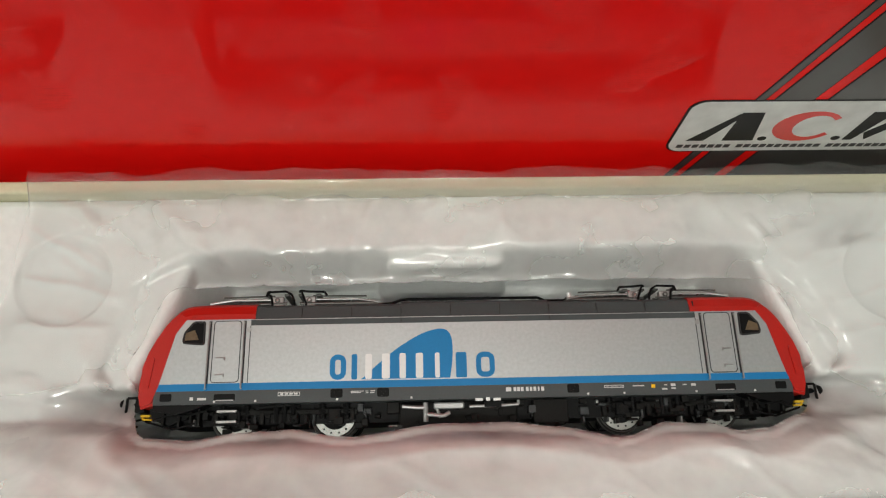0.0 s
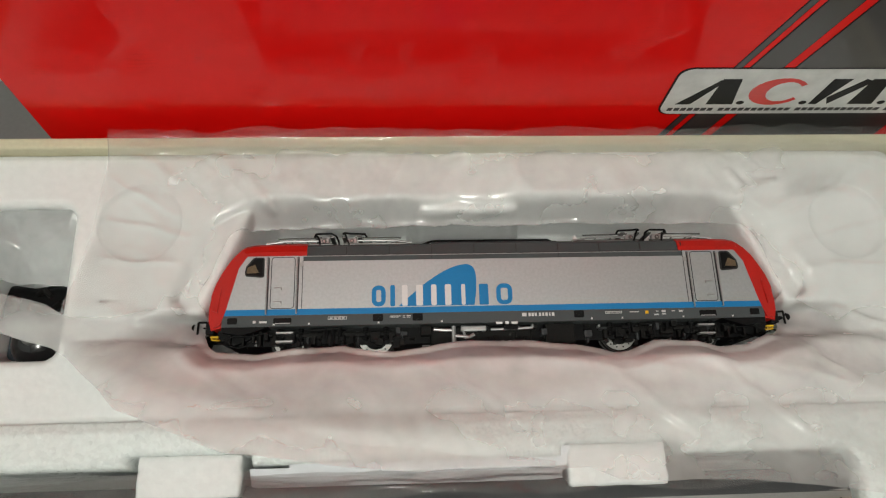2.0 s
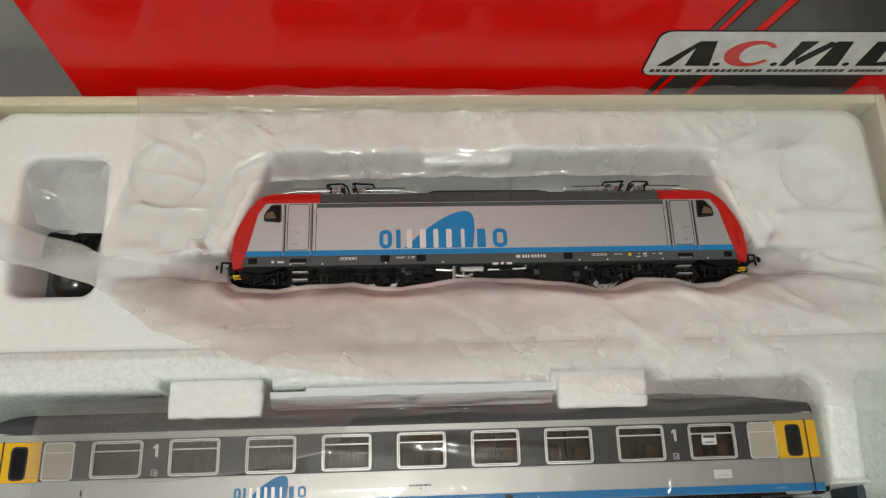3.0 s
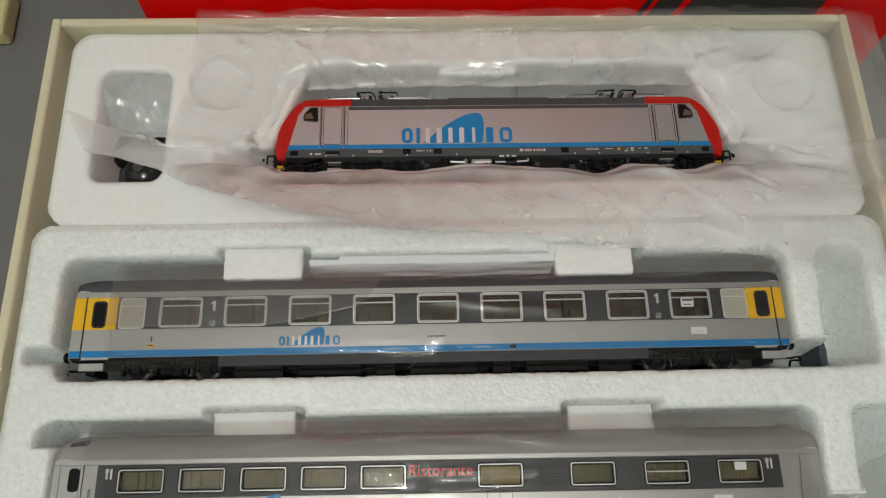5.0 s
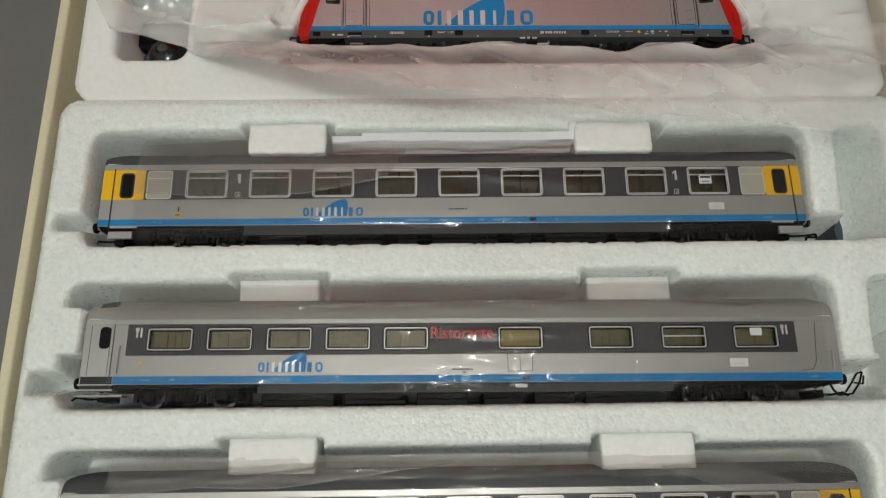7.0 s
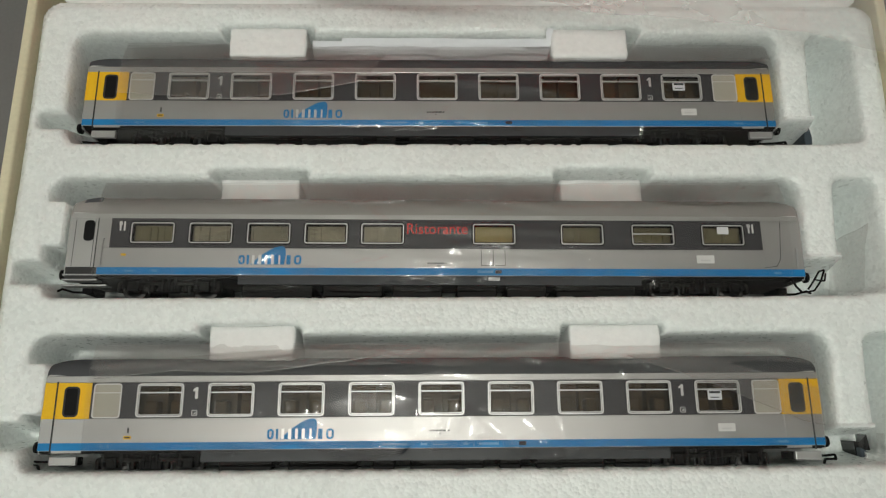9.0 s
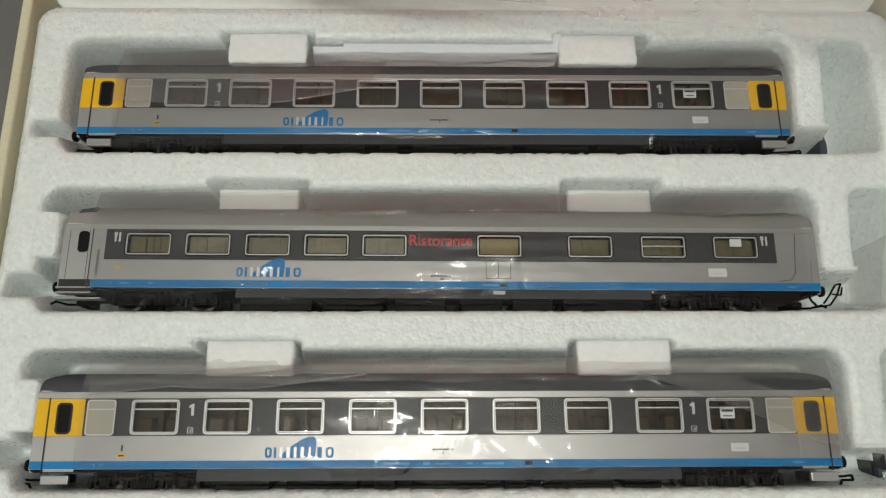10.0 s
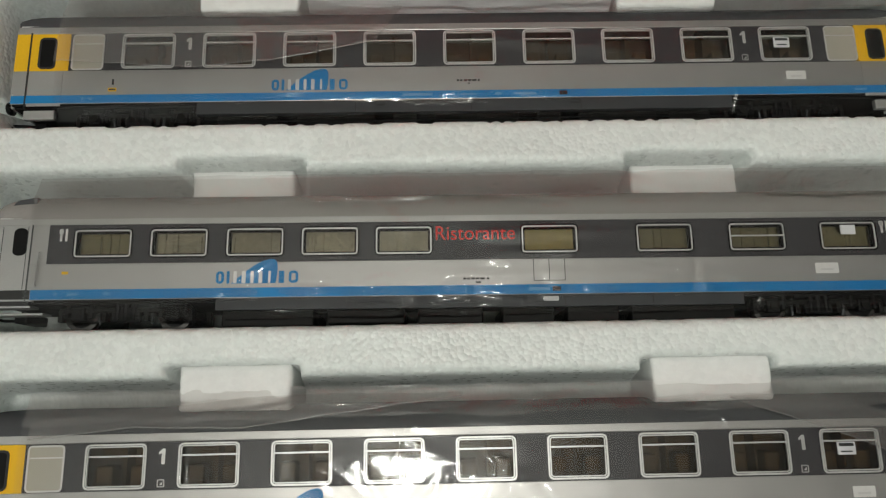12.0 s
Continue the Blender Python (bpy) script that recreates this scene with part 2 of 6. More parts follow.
PIPE = material("grey_metal_pipe", (0.42, 0.42, 0.42), 0.38, 0.7, vary=0.1)
ARM = material("blackened_arm_metal", (0.13, 0.128, 0.122), 0.38, 0.75, vary=0.2, grain=900)
WHITE = material("white_marking", (0.75, 0.75, 0.74), 0.5, vary=0.05)
INK = material("dark_marking", (0.03, 0.03, 0.03), 0.5)
PAPER = material("white_paper", (0.78, 0.79, 0.82), 0.7, vary=0.04, grain=100)
BRASS = material("yellow_coupler_brass", (0.75, 0.48, 0.03), 0.45, 0.2)
IVORY = material("ivory_plastic", (0.62, 0.55, 0.30), 0.4, vary=0.1)
GLASS = glass_material("clear_pane", (0.78, 0.75, 0.70))
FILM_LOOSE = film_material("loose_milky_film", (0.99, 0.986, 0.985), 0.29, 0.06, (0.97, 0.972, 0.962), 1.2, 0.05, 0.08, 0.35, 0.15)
FILM_WRAP = film_material("clear_wrap_film", (0.95, 0.94, 0.935), 0.008, 0.05, (0.72, 0.69, 0.68), 0.95, 0.22, 0.32, 0.15)
FILM_FLAP = film_material("doubled_wrap_film", (0.95, 0.94, 0.935), 0.10, 0.06, (0.80, 0.77, 0.76), 1.4, 0.2, 0.3, 0.12)
FILM_BAG = film_material("milky_bag_film", (0.95, 0.96, 0.96), 0.5, 0.08, (0.84, 0.87, 0.87), 1.2, 0.12, 0.2, 0.2)
FILM_HEM = film_material("film_hem", (0.95, 0.94, 0.935), 0.22, 0.12, (0.85, 0.84, 0.83), 2.0, 0.2)


def vary_across(m, target, stops, axis="Y"):
    """Scales what feeds a socket across a sheet: pairs of metres and shares."""
    nt = m.node_tree
    last = target.links[0].from_socket
    coord = next(n for n in nt.nodes if n.type == "TEX_COORD")
    apart = nt.nodes.new("ShaderNodeSeparateXYZ")
    nt.links.new(coord.outputs["Object"], apart.inputs[0])
    for y0, a, y1, b in stops:
        ramp = nt.nodes.new("ShaderNodeMapRange")
        ramp.interpolation_type = "SMOOTHSTEP"
        for key, value in (("From Min", y0), ("From Max", y1), ("To Min", a), ("To Max", b)):
            ramp.inputs[key].default_value = value
        nt.links.new(apart.outputs[axis], ramp.inputs["Value"])
        times = nt.nodes.new("ShaderNodeMath")
        times.operation = "MULTIPLY"
        nt.links.new(last, times.inputs[0])
        nt.links.new(ramp.outputs[0], times.inputs[1])
        last = times.outputs[0]
    nt.links.new(last, target)


def film_sockets(m):
    """The sockets that set how milky and how glossy a film is."""
    gloss = next(n for n in m.node_tree.nodes if n.type == "OUTPUT_MATERIAL").inputs["Surface"].links[0].from_node
    return gloss.inputs[1].links[0].from_node.inputs[0], gloss.inputs[0]


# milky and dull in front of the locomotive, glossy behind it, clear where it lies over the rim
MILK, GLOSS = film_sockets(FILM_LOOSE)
# extra milk at the crest brightens the dark bed that shows through there
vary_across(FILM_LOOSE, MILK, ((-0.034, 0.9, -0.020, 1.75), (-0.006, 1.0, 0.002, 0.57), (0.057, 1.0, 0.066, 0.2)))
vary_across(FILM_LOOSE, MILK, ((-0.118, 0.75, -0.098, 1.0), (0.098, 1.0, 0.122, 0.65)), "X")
# gloss cut in front so the red lid's reflection doesn't darken the sheet
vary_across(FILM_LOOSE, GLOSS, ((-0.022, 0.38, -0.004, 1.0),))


# ---- builders; all lengths in them are millimetres ----
def part(name, bm, mat, parent=None, label="", smooth=False):
    """Links a bmesh given in millimetres as one mesh object."""
    bmesh.ops.recalc_face_normals(bm, faces=bm.faces)
    for v in bm.verts:
        v.co *= 0.001
    me = bpy.data.meshes.new(name)
    bm.to_mesh(me)
    bm.free()
    me.materials.append(mat)
    if smooth:
        for p in me.polygons:
            p.use_smooth = True
    ob = new(name, me)
    ob.parent = parent
    if label:
        ob["label"] = label
    return ob


def again(name, src, parent, x=0.0, y=0.0, z=0.0, turn=0.0):
    """Another piece on the same mesh, shifted by millimetres."""
    ob = new(name, src.data)
    ob.parent = parent
    ob.matrix_basis = pose(x / 1000, y / 1000, z / 1000, 0, 0, turn)
    if "label" in src:
        ob["label"] = src["label"]
    return ob


def box(bm, x0, x1, y0, y1, z0, z1, bevel=0.0, seg=2):
    made = bmesh.ops.create_cube(bm, size=1)["verts"]
    for v in made:
        v.co = Vector(((x0 + x1) / 2 + v.co.x * (x1 - x0), (y0 + y1) / 2 + v.co.y * (y1 - y0), (z0 + z1) / 2 + v.co.z * (z1 - z0)))
    if bevel:
        edges = list({e for v in made for e in v.link_edges})
        bmesh.ops.bevel(bm, geom=edges, offset=bevel, segments=seg, affect="EDGES", profile=0.5)
    return bm


def prism(bm, pts, z0, z1):
    """A flat outline in x and y, given depth."""
    low = [bm.verts.new((x, y, z0)) for x, y in pts]
    top = [bm.verts.new((x, y, z1)) for x, y in pts]
    bm.faces.new(low[::-1])
    bm.faces.new(top)
    n = len(pts)
    for i in range(n):
        bm.faces.new((low[i], low[(i + 1) % n], top[(i + 1) % n], top[i]))
    return bm


def rounded(x0, x1, y0, y1, r, seg=4):
    pts = []
    for cx, cy, a0 in ((x1 - r, y1 - r, 0), (x0 + r, y1 - r, 90), (x0 + r, y0 + r, 180), (x1 - r, y0 + r, 270)):
        for k in range(seg + 1):
            a = radians(a0 + 90 * k / seg)
            pts.append((cx + r * math.cos(a), cy + r * math.sin(a)))
    return pts


def plate(bm, x0, x1, y0, y1, z0, z1, r=0.6):
    return prism(bm, rounded(x0, x1, y0, y1, min(r, (x1 - x0) / 2.01, (y1 - y0) / 2.01)), z0, z1)


def ring(bm, x0, x1, y0, y1, w, z0, z1, r):
    """A rounded rectangular surround of width w."""
    a, b = rounded(x0, x1, y0, y1, r), rounded(x0 + w, x1 - w, y0 + w, y1 - w, max(r - w, 0.1))
    n = len(a)
    rows = [[bm.verts.new((x, y, z)) for x, y in pts] for pts, z in ((a, z0), (a, z1), (b, z1), (b, z0))]
    for p, q in ((0, 1), (1, 2), (2, 3), (3, 0)):
        for i in range(n):
            j = (i + 1) % n
            bm.faces.new((rows[p][i], rows[p][j], rows[q][j], rows[q][i]))
    return bm


def rod(bm, p, q, r, seg=8, r2=None):
    p, q = Vector(p), Vector(q)
    m = Matrix.Translation((p + q) / 2) @ (q - p).to_track_quat("Z", "Y").to_matrix().to_4x4()
    bmesh.ops.create_cone(bm, cap_ends=True, segments=seg, radius1=r, radius2=r if r2 is None else r2, depth=(q - p).length, matrix=m)
    return bm


def wire(bm, pts, r, seg=6):
    for a, b in zip(pts, pts[1:]):
        rod(bm, a, b, r, seg)
    return bm


def loft(bm, rows, caps=True):
    """A skin over rows of points, each row an open outline with the same count."""
    grid = [[bm.verts.new(p) for p in row] for row in rows]
    for a, b in zip(grid, grid[1:]):
        for i in range(len(a) - 1):
            bm.faces.new((a[i], a[i + 1], b[i + 1], b[i]))
    if caps:
        for row in (grid[0], grid[-1]):
            bm.faces.new(row)
    return bm


def B():
    return bmesh.new()


def root(name, x, y, z, label, category, group="", turn=0.0):
    ob = new(name)
    ob.empty_display_size = 0.01
    ob.matrix_basis = pose(x / 1000, y / 1000, z / 1000, 0, 0, turn)
    return tagged(ob, label, category, group)


def lettering(text, width, height):
    """Words in the built-in font as a flat mesh with a little depth, lower left corner at 0, 0, in millimetres."""
    curve = bpy.data.curves.new("words", "FONT")
    curve.body = text
    curve.extrude = 0.01
    holder = new("words", curve)
    bpy.context.view_layer.update()
    me = holder.evaluated_get(bpy.context.evaluated_depsgraph_get()).to_mesh()
    bm = B()
    bm.from_mesh(me)
    bpy.data.objects.remove(holder)
    lo = [min(v.co[k] for v in bm.verts) for k in range(3)]
    hi = [max(v.co[k] for v in bm.verts) for k in range(3)]
    for v in bm.verts:
        v.co = Vector(((v.co.x - lo[0]) / (hi[0] - lo[0]) * width, (v.co.y - lo[1]) / (hi[1] - lo[1]) * height, (v.co.z - lo[2]) / (hi[2] - lo[2]) * 0.1))
    return bm


def shifted(bm, x, y, z):
    for v in bm.verts:
        v.co += Vector((x, y, z))
    return bm


# ---- room ----
def slab(name, lo, hi, mat, label, category):
    bm = box(B(), lo[0], hi[0], lo[1], hi[1], lo[2], hi[2])
    return tagged(part(name, bm, mat), label, category, kind="structure")


# unseen side walls: west set near, east far, so bounce light favours the left
W, E = -950, 2600
slab("wall_north", (W, 157, -740), (E, 207, 1750), WALL_BRIGHT, "white painted wall behind the table", "wall")
slab("wall_south", (W, -2450, -740), (E, -2400, 1750), WALL, "white painted wall", "wall")
slab("unseen_wall_west", (W - 50, -2450, -740), (W, 207, 1750), WALL, "white painted wall", "wall")
slab("unseen_wall_east", (E, -2450, -740), (E + 50, 207, 1750), WALL, "white painted wall", "wall")
slab("floor", (W - 50, -2450, -790), (E + 50, 207, -740), FLOOR, "brown floor under the table", "floor")
slab("ceiling", (W - 50, -2450, 1750), (E + 50, 207, 1790), CEILING, "white painted ceiling", "ceiling")

table = root("table", 0, 0, 0, "grey laminate table against a white wall", "table")
part("tabletop", box(B(), -700, 700, -650, 122.5, -28, 0, 1.5), TABLE, table)
leg = part("leg", box(B(), -660, -610, -610, -560, -740, -28, 2), TABLE, table)
for dx, dy in ((1270, 0), (0, 690), (1270, 690)):
    again("leg", leg, table, dx, dy)

ceiling_lamp = root("ceiling_lamp", -90, -470, 1750, "round white ceiling lamp", "lamp")
part("mount", rod(B(), (0, 0, -60), (0, 0, 0), 50, 40), WALL, ceiling_lamp)


# ---- box ----
RIM, X0, X1, Y0, Y1, WALL_T = 55.0, -205.5, 168.0, -266.0, 65.2, 4.2
carton = root("carton", 0, 0, 0, "cream cardboard tray of an opened train set box", "box")
part("base", box(B(), X0, X1, Y0, Y1, 0.2, 3, 0.4), CARD, carton)
for nm, a in (("side_left", (X0, X0 + WALL_T, Y0, Y1)), ("side_right", (X1 - WALL_T, X1, Y0, Y1)),
              ("side_near", (X0 + WALL_T, X1 - WALL_T, Y0, Y0 + WALL_T)), ("side_far", (X0 + WALL_T, X1 - WALL_T, Y1 - WALL_T, Y1))):
    part("side_wall", box(B(), *a, 3, RIM, 1.0, 3), CARD, carton)


def sd_box(X, Y, x0, x1, y0, y1, r):
    """Signed distance to a rounded rectangle, negative inside."""
    qx = np.abs(X - (x0 + x1) / 2) - (x1 - x0) / 2 + r
    qy = np.abs(Y - (y0 + y1) / 2) - (y1 - y0) / 2 + r
    return np.hypot(np.maximum(qx, 0), np.maximum(qy, 0)) + np.minimum(np.maximum(qx, qy), 0) - r


def ease(t):
    t = np.clip(t, 0, 1)
    return t * t * (3 - 2 * t)


def value_noise(X, Y, size, seed):
    """Smooth random field with lumps of the given size."""
    rng = np.random.default_rng(seed)
    u, v = (X - X.min()) / size, (Y - Y.min()) / size
    g = rng.random((int(u.max()) + 3, int(v.max()) + 3)) - 0.5
    i, j = u.astype(int), v.astype(int)
    a, b = ease(u - i), ease(v - j)
    return (g[i, j] * (1 - a) + g[i + 1, j] * a) * (1 - b) + (g[i, j + 1] * (1 - a) + g[i + 1, j + 1] * a) * b


def height_field(name, mat, X, Y, Z, base, keep):
    """A solid foam piece: a shaped top over a flat base, cut to an outline."""
    nx, ny = X.shape
    co = np.stack([X, Y, Z], -1).reshape(-1, 3) * 0.001
    idx = np.arange(nx * ny).reshape(nx, ny)
    quads = np.stack([idx[:-1, :-1], idx[1:, :-1], idx[1:, 1:], idx[:-1, 1:]], -1)[keep[:-1, :-1]].reshape(-1, 4)
    me = bpy.data.meshes.new(name)
    me.from_pydata(co.tolist(), [], quads.tolist())
    bm = bmesh.new()
    bm.from_mesh(me)
    bmesh.ops.delete(bm, geom=[v for v in bm.verts if not v.link_faces], context="VERTS")
    rim = [e for e in bm.edges if e.is_boundary]
    made = bmesh.ops.extrude_edge_only(bm, edges=rim)["geom"]
    for v in made:
        if isinstance(v, bmesh.types.BMVert):
            v.co.z = base * 0.001
    bmesh.ops.recalc_face_normals(bm, faces=bm.faces)
    bm.to_mesh(me)
    bm.free()
    me.materials.append(mat)
    for p in me.polygons:
        p.use_smooth = True
    return new(name, me)


def dig(Z, sd, floor, width, top, bevel=2.6):
    """Sinks the field into a hollow: a bevelled rim, then a steep wall that takes the given width."""
    d = np.maximum(1.8 - sd, 0)
    drop = np.where(d < bevel, 1.5 * (d / bevel) ** 2, 1.5 + (d - bevel) * (top - floor - 1.5) / width)
    return np.minimum(Z, np.maximum(top - drop, floor))


STEP = 0.65
LOW_TOP, UP_TOP = 52.0, 50.0

# lower insert: three coach beds with side compartments
xs, ys = np.arange(-200.6, 163.6, STEP), np.arange(-261.0, -35.4, STEP)
X, Y = np.meshgrid(xs, ys, indexing="ij")
Z = np.full(X.shape, LOW_TOP)
RAGGED = value_noise(X, Y, 1.9, 21) * 0.9 + value_noise(X, Y, 6.0, 22) * 0.5
BEDS = (
    # far edge, near edge, left, right, left pillar far/near, notch far/near, compartment left/right, tongue end, floor
    (-49.0, -101.8, -186.0, 120.5, None, (-86, -95), (130.5, 154.5), -88, 13.2),
    (-115.2, -166.4, -187.5, 122.0, (-126, -144.5), (-150, -161), (133, 154.5), -149, 16.6),
    (-179.5, -231.8, -187.0, 125.0, (-191, -210), (-212, -224), (136, 154.5), -216, 16.6),
)
for far, near, left, right, pillar, notch, comp, tongue, bed_floor in BEDS:
    sd = sd_box(X, Y, left, right, near, far, 9) + RAGGED * (Y < near + 10)
    bed = sd
    for a, b in ((-120, -86), (21.5, 56.5)):
        niche = sd_box(X, Y, a - 4, b + 4, far - 12, far + 3.5, 3)
        bed = np.minimum(bed, niche)
    Z = dig(Z, bed, 24.0, 3.6, LOW_TOP)
    Z = dig(Z, sd_box(X, Y, left + 3.5, right - 1.5, near, far - 9.0, 3), bed_floor, 3.0, LOW_TOP)
    if pillar:
        post = sd_box(X, Y, left - 8, left + 8.2, pillar[1], pillar[0], 2.5)
        Z = np.maximum(Z, LOW_TOP - 0.8 - 36.0 * np.clip(post / 1.8, 0, 1))
    Z = dig(Z, sd_box(X, Y, left - 11, left + 12, notch[1], notch[0], 3), 30.0, 4.0, LOW_TOP)
    Z = dig(Z, sd_box(X, Y, comp[0], comp[1], near, far + 1, 7), 22.0, 6.0, LOW_TOP, 3.4)
    Z = dig(Z, sd_box(X, Y, right - 8, comp[0] + 9, near, tongue, 2), 22.0, 4.0, LOW_TOP)
    tip = np.maximum(sd_box(X, Y, right - 2, comp[0] + 2, tongue, far, 2), -99)
    Z = np.where((tip < 0) & (Z > 40), Z - 3.0 * ease((Y - far) / (tongue - far)), Z)
Z += value_noise(X, Y, 2.4, 1) * 0.26 + value_noise(X, Y, 24, 2) * 0.9
edge_low = sd_box(X, Y, -200.2, 163.2, -261, -36.0, 9)
Z -= 1.4 * ease((edge_low + 3) / 3)
lower = tagged(height_field("foam_insert", FOAM, X, Y, Z, 3.2, edge_low < 0.4), "white grainy polystyrene insert with three coach beds", "foam insert")

# upper insert: smooth, with the locomotive bed, a parts pocket and two thumb dishes
STEP_UP = 0.55
xs, ys = np.arange(-197.6, 161.0, STEP_UP), np.arange(-35.6, 61.0, STEP_UP)
X, Y = np.meshgrid(xs, ys, indexing="ij")
Z = np.full(X.shape, UP_TOP)
lean = (X + np.where(X < 0, 95.0, -97.0)) - np.where(X < 0, -1, 1) * (22 - Y) * 0.40
side = np.where(X < 0, -lean, lean)
across = np.abs(Y - 13.0) - 30.5
bed = np.where((side > -6) & (across > -6), np.hypot(np.maximum(side + 6, 0), np.maximum(across + 6, 0)) - 6, np.maximum(side, across))
bed = np.minimum(bed, sd_box(X, Y, -128, 127, -13, 1, 4))
bed = np.maximum(bed, -sd_box(X, Y, -27, 9, 37.5, 60, 2.5))
Z = dig(Z, bed, 15.2, 4.5, UP_TOP)
Z = dig(Z, sd_box(X, Y, -182.5, -149, -15.5, 42, 7), 20.0, 5.0, UP_TOP)
for cx, cy in ((-127, 34), (134, 31.5)):
    Z = np.minimum(Z, UP_TOP - 5.0 * np.sqrt(np.clip(1 - ((X - cx) ** 2 + (Y - cy) ** 2) / 14.6**2, 0, 1)))
Z += value_noise(X, Y, 40, 3) * 0.7 + value_noise(X, Y, 3, 4) * 0.10
UP_X, UP_Y, UP_Z = xs, ys, Z.copy()
edge_up = sd_box(X, Y, -197.2, 160.6, -35.4, 60.6, 12)
Z -= 1.0 * ease((edge_up + 2.5) / 2.5)
upper = tagged(height_field("foam_insert", FOAM_SMOOTH, X, Y, Z, 3.2, edge_up < 0.4), "white smooth foam insert holding the locomotive", "foam insert")

# spacer blocks wedged behind the coach roofs
for far, top, pair in ((-49.6, 49.5, ((-119.5, -86.5), (20.7, 54.0))), (-114.2, 41.5, ((-121.2, -88.2), (22.6, 57.6))), (-179.8, 49.0, ((-119.0, -85.8), (22.0, 58.0)))):
    for a, b in pair:
        block = box(B(), a, b, far - 10.2, far + 3.7, 24.2, top, 1.1, 2)
        bmesh.ops.subdivide_edges(block, edges=[e for e in block.edges if e.calc_length() > 4], cuts=9, use_grid_fill=True)
        for v in block.verts:
            if v.co.z > 25:
                v.co += Vector((noise.noise(v.co * 0.5), noise.noise(v.co * 0.5 + Vector((7, 3, 1))), noise.noise(v.co * 0.4 + Vector((2, 9, 4))))) * 0.5
        ob = part("foam_block", block, FOAM_CUT, None, "", True)
        tagged(ob, "small white foam spacer block wedged behind a coach roof", "foam block", "foam spacer blocks")


# ---- lid ----
def lid_point(x, z, out=0.0):
    """A place on the leaning face of the lid; out: millimetres in front of it."""
    return (x, 72 + (z - 55) * 0.12 - out, z + 0.12 * out)


lid = root("box_lid", 0, 0, 0, "glossy red cardboard box lid leaning against the wall", "box lid")
bm = B()
loft_rows = []
for x in (-166.5, 203.0):
    loft_rows.append([lid_point(x, 0.3), lid_point(x, 345), lid_point(x, 345, -48), lid_point(x, 0.3 + 5.9, -48)])
front = [bm.verts.new(p) for p in loft_rows[0]], [bm.verts.new(p) for p in loft_rows[1]]
for i in range(4):
    j = (i + 1) % 4
    bm.faces.new((front[0][i], front[1][i], front[1][j], front[0][j]))
bm.faces.new(front[0][::-1])
bm.faces.new(front[1])
bmesh.ops.bevel(bm, geom=list(bm.edges), offset=0.8, segments=2, affect="EDGES")
part("shell", bm, RED_CARD, lid)


def print_on_lid(name, pts, mat, out, label=""):
    """A printed area on the lid's face."""
    bm = B()
    a = [bm.verts.new(lid_point(x, z, out)) for x, z in pts]
    b = [bm.verts.new(lid_point(x, z, -0.2)) for x, z in pts]
    bm.faces.new(a)
    n = len(pts)
    for i in range(n):
        bm.faces.new((a[i], a[(i + 1) % n], b[(i + 1) % n], b[i]))
    return part(name, bm, mat, lid, label)


SLOPE = 0.316
for a, b in ((69.2, 72.4), (74.9, 86.9), (90.9, 164.0)):
    for inset, mat, out in ((0.0, BLACK_PRINT, 0.12), (0.45, GREY_PRINT, 0.22)):
        z0, z1 = 8.0, 340.0
        shape = [(x + (z - 47) * SLOPE, z) for x, z in ((a + inset, z0), (b - inset, z0), (b - inset, z1), (a + inset, z1))]
        shape = [(min(x, 201.5), z) for x, z in shape]
        print_on_lid("printed_stripe", shape, mat, out, "dark grey diagonal stripe")
def on_badge(x, z):
    """The badge's own drawing, set a little lower and flatter on the lid."""
    return x + 1.2, 58.0 + (z - 57.0) * 0.85


print_on_lid("badge", [on_badge(x + (z - 58) * 0.02 + 0.6, z) for x, z in rounded(60.5, 171.2, 57.0, 88.2, 5, 5)], BLACK_PRINT, 0.32)
print_on_lid("badge", [on_badge(x + (z - 58) * 0.02 + 0.6, z) for x, z in rounded(61.2, 170.5, 57.6, 87.6, 4.6, 5)], WHITE_PRINT, 0.42, "pearl white badge plate")
BADGE = (
    (((66.5, 64.5), (72.0, 64.5), (79.5, 79.0), (78.5, 81.0)), BLACK_PRINT),
    (((78.0, 64.5), (88.0, 64.5), (85.6, 81.5), (78.8, 81.5)), BLACK_PRINT),
    (((117.0, 64.5), (120.0, 64.5), (126.0, 81.5), (119.0, 81.5)), BLACK_PRINT),
    (((124.0, 64.5), (134.5, 80.0), (131.0, 81.5), (122.0, 69.0)), BLACK_PRINT),
    (((132.0, 64.5), (141.5, 64.5), (140.0, 81.5), (133.5, 81.5)), BLACK_PRINT),
    (((149.0, 64.5), (157.0, 64.5), (156.0, 81.5), (149.6, 81.5)), BLACK_PRINT),
    (((157.0, 64.5), (166.0, 64.5), (165.4, 68.5), (157.0, 67.0)), BLACK_PRINT),
    (((157.0, 79.2), (164.0, 78.4), (164.0, 81.5), (157.0, 81.5)), BLACK_PRINT),
)
for pts, mat in BADGE:
    print_on_lid("badge_mark", [on_badge(*p) for p in pts], mat, 0.52)
crescent = [(102 + 10.5 * math.cos(a), 73 + 9.0 * math.sin(a)) for a in (0.6 + i * (5.1 / 18) for i in range(19))]
crescent += [(104 + 6.2 * math.cos(a), 73 + 6.6 * math.sin(a)) for a in (5.7 - i * (5.1 / 18) for i in range(19))]
print_on_lid("badge_mark", [on_badge(*p) for p in crescent], RED_PRINT, 0.52, "red crescent")
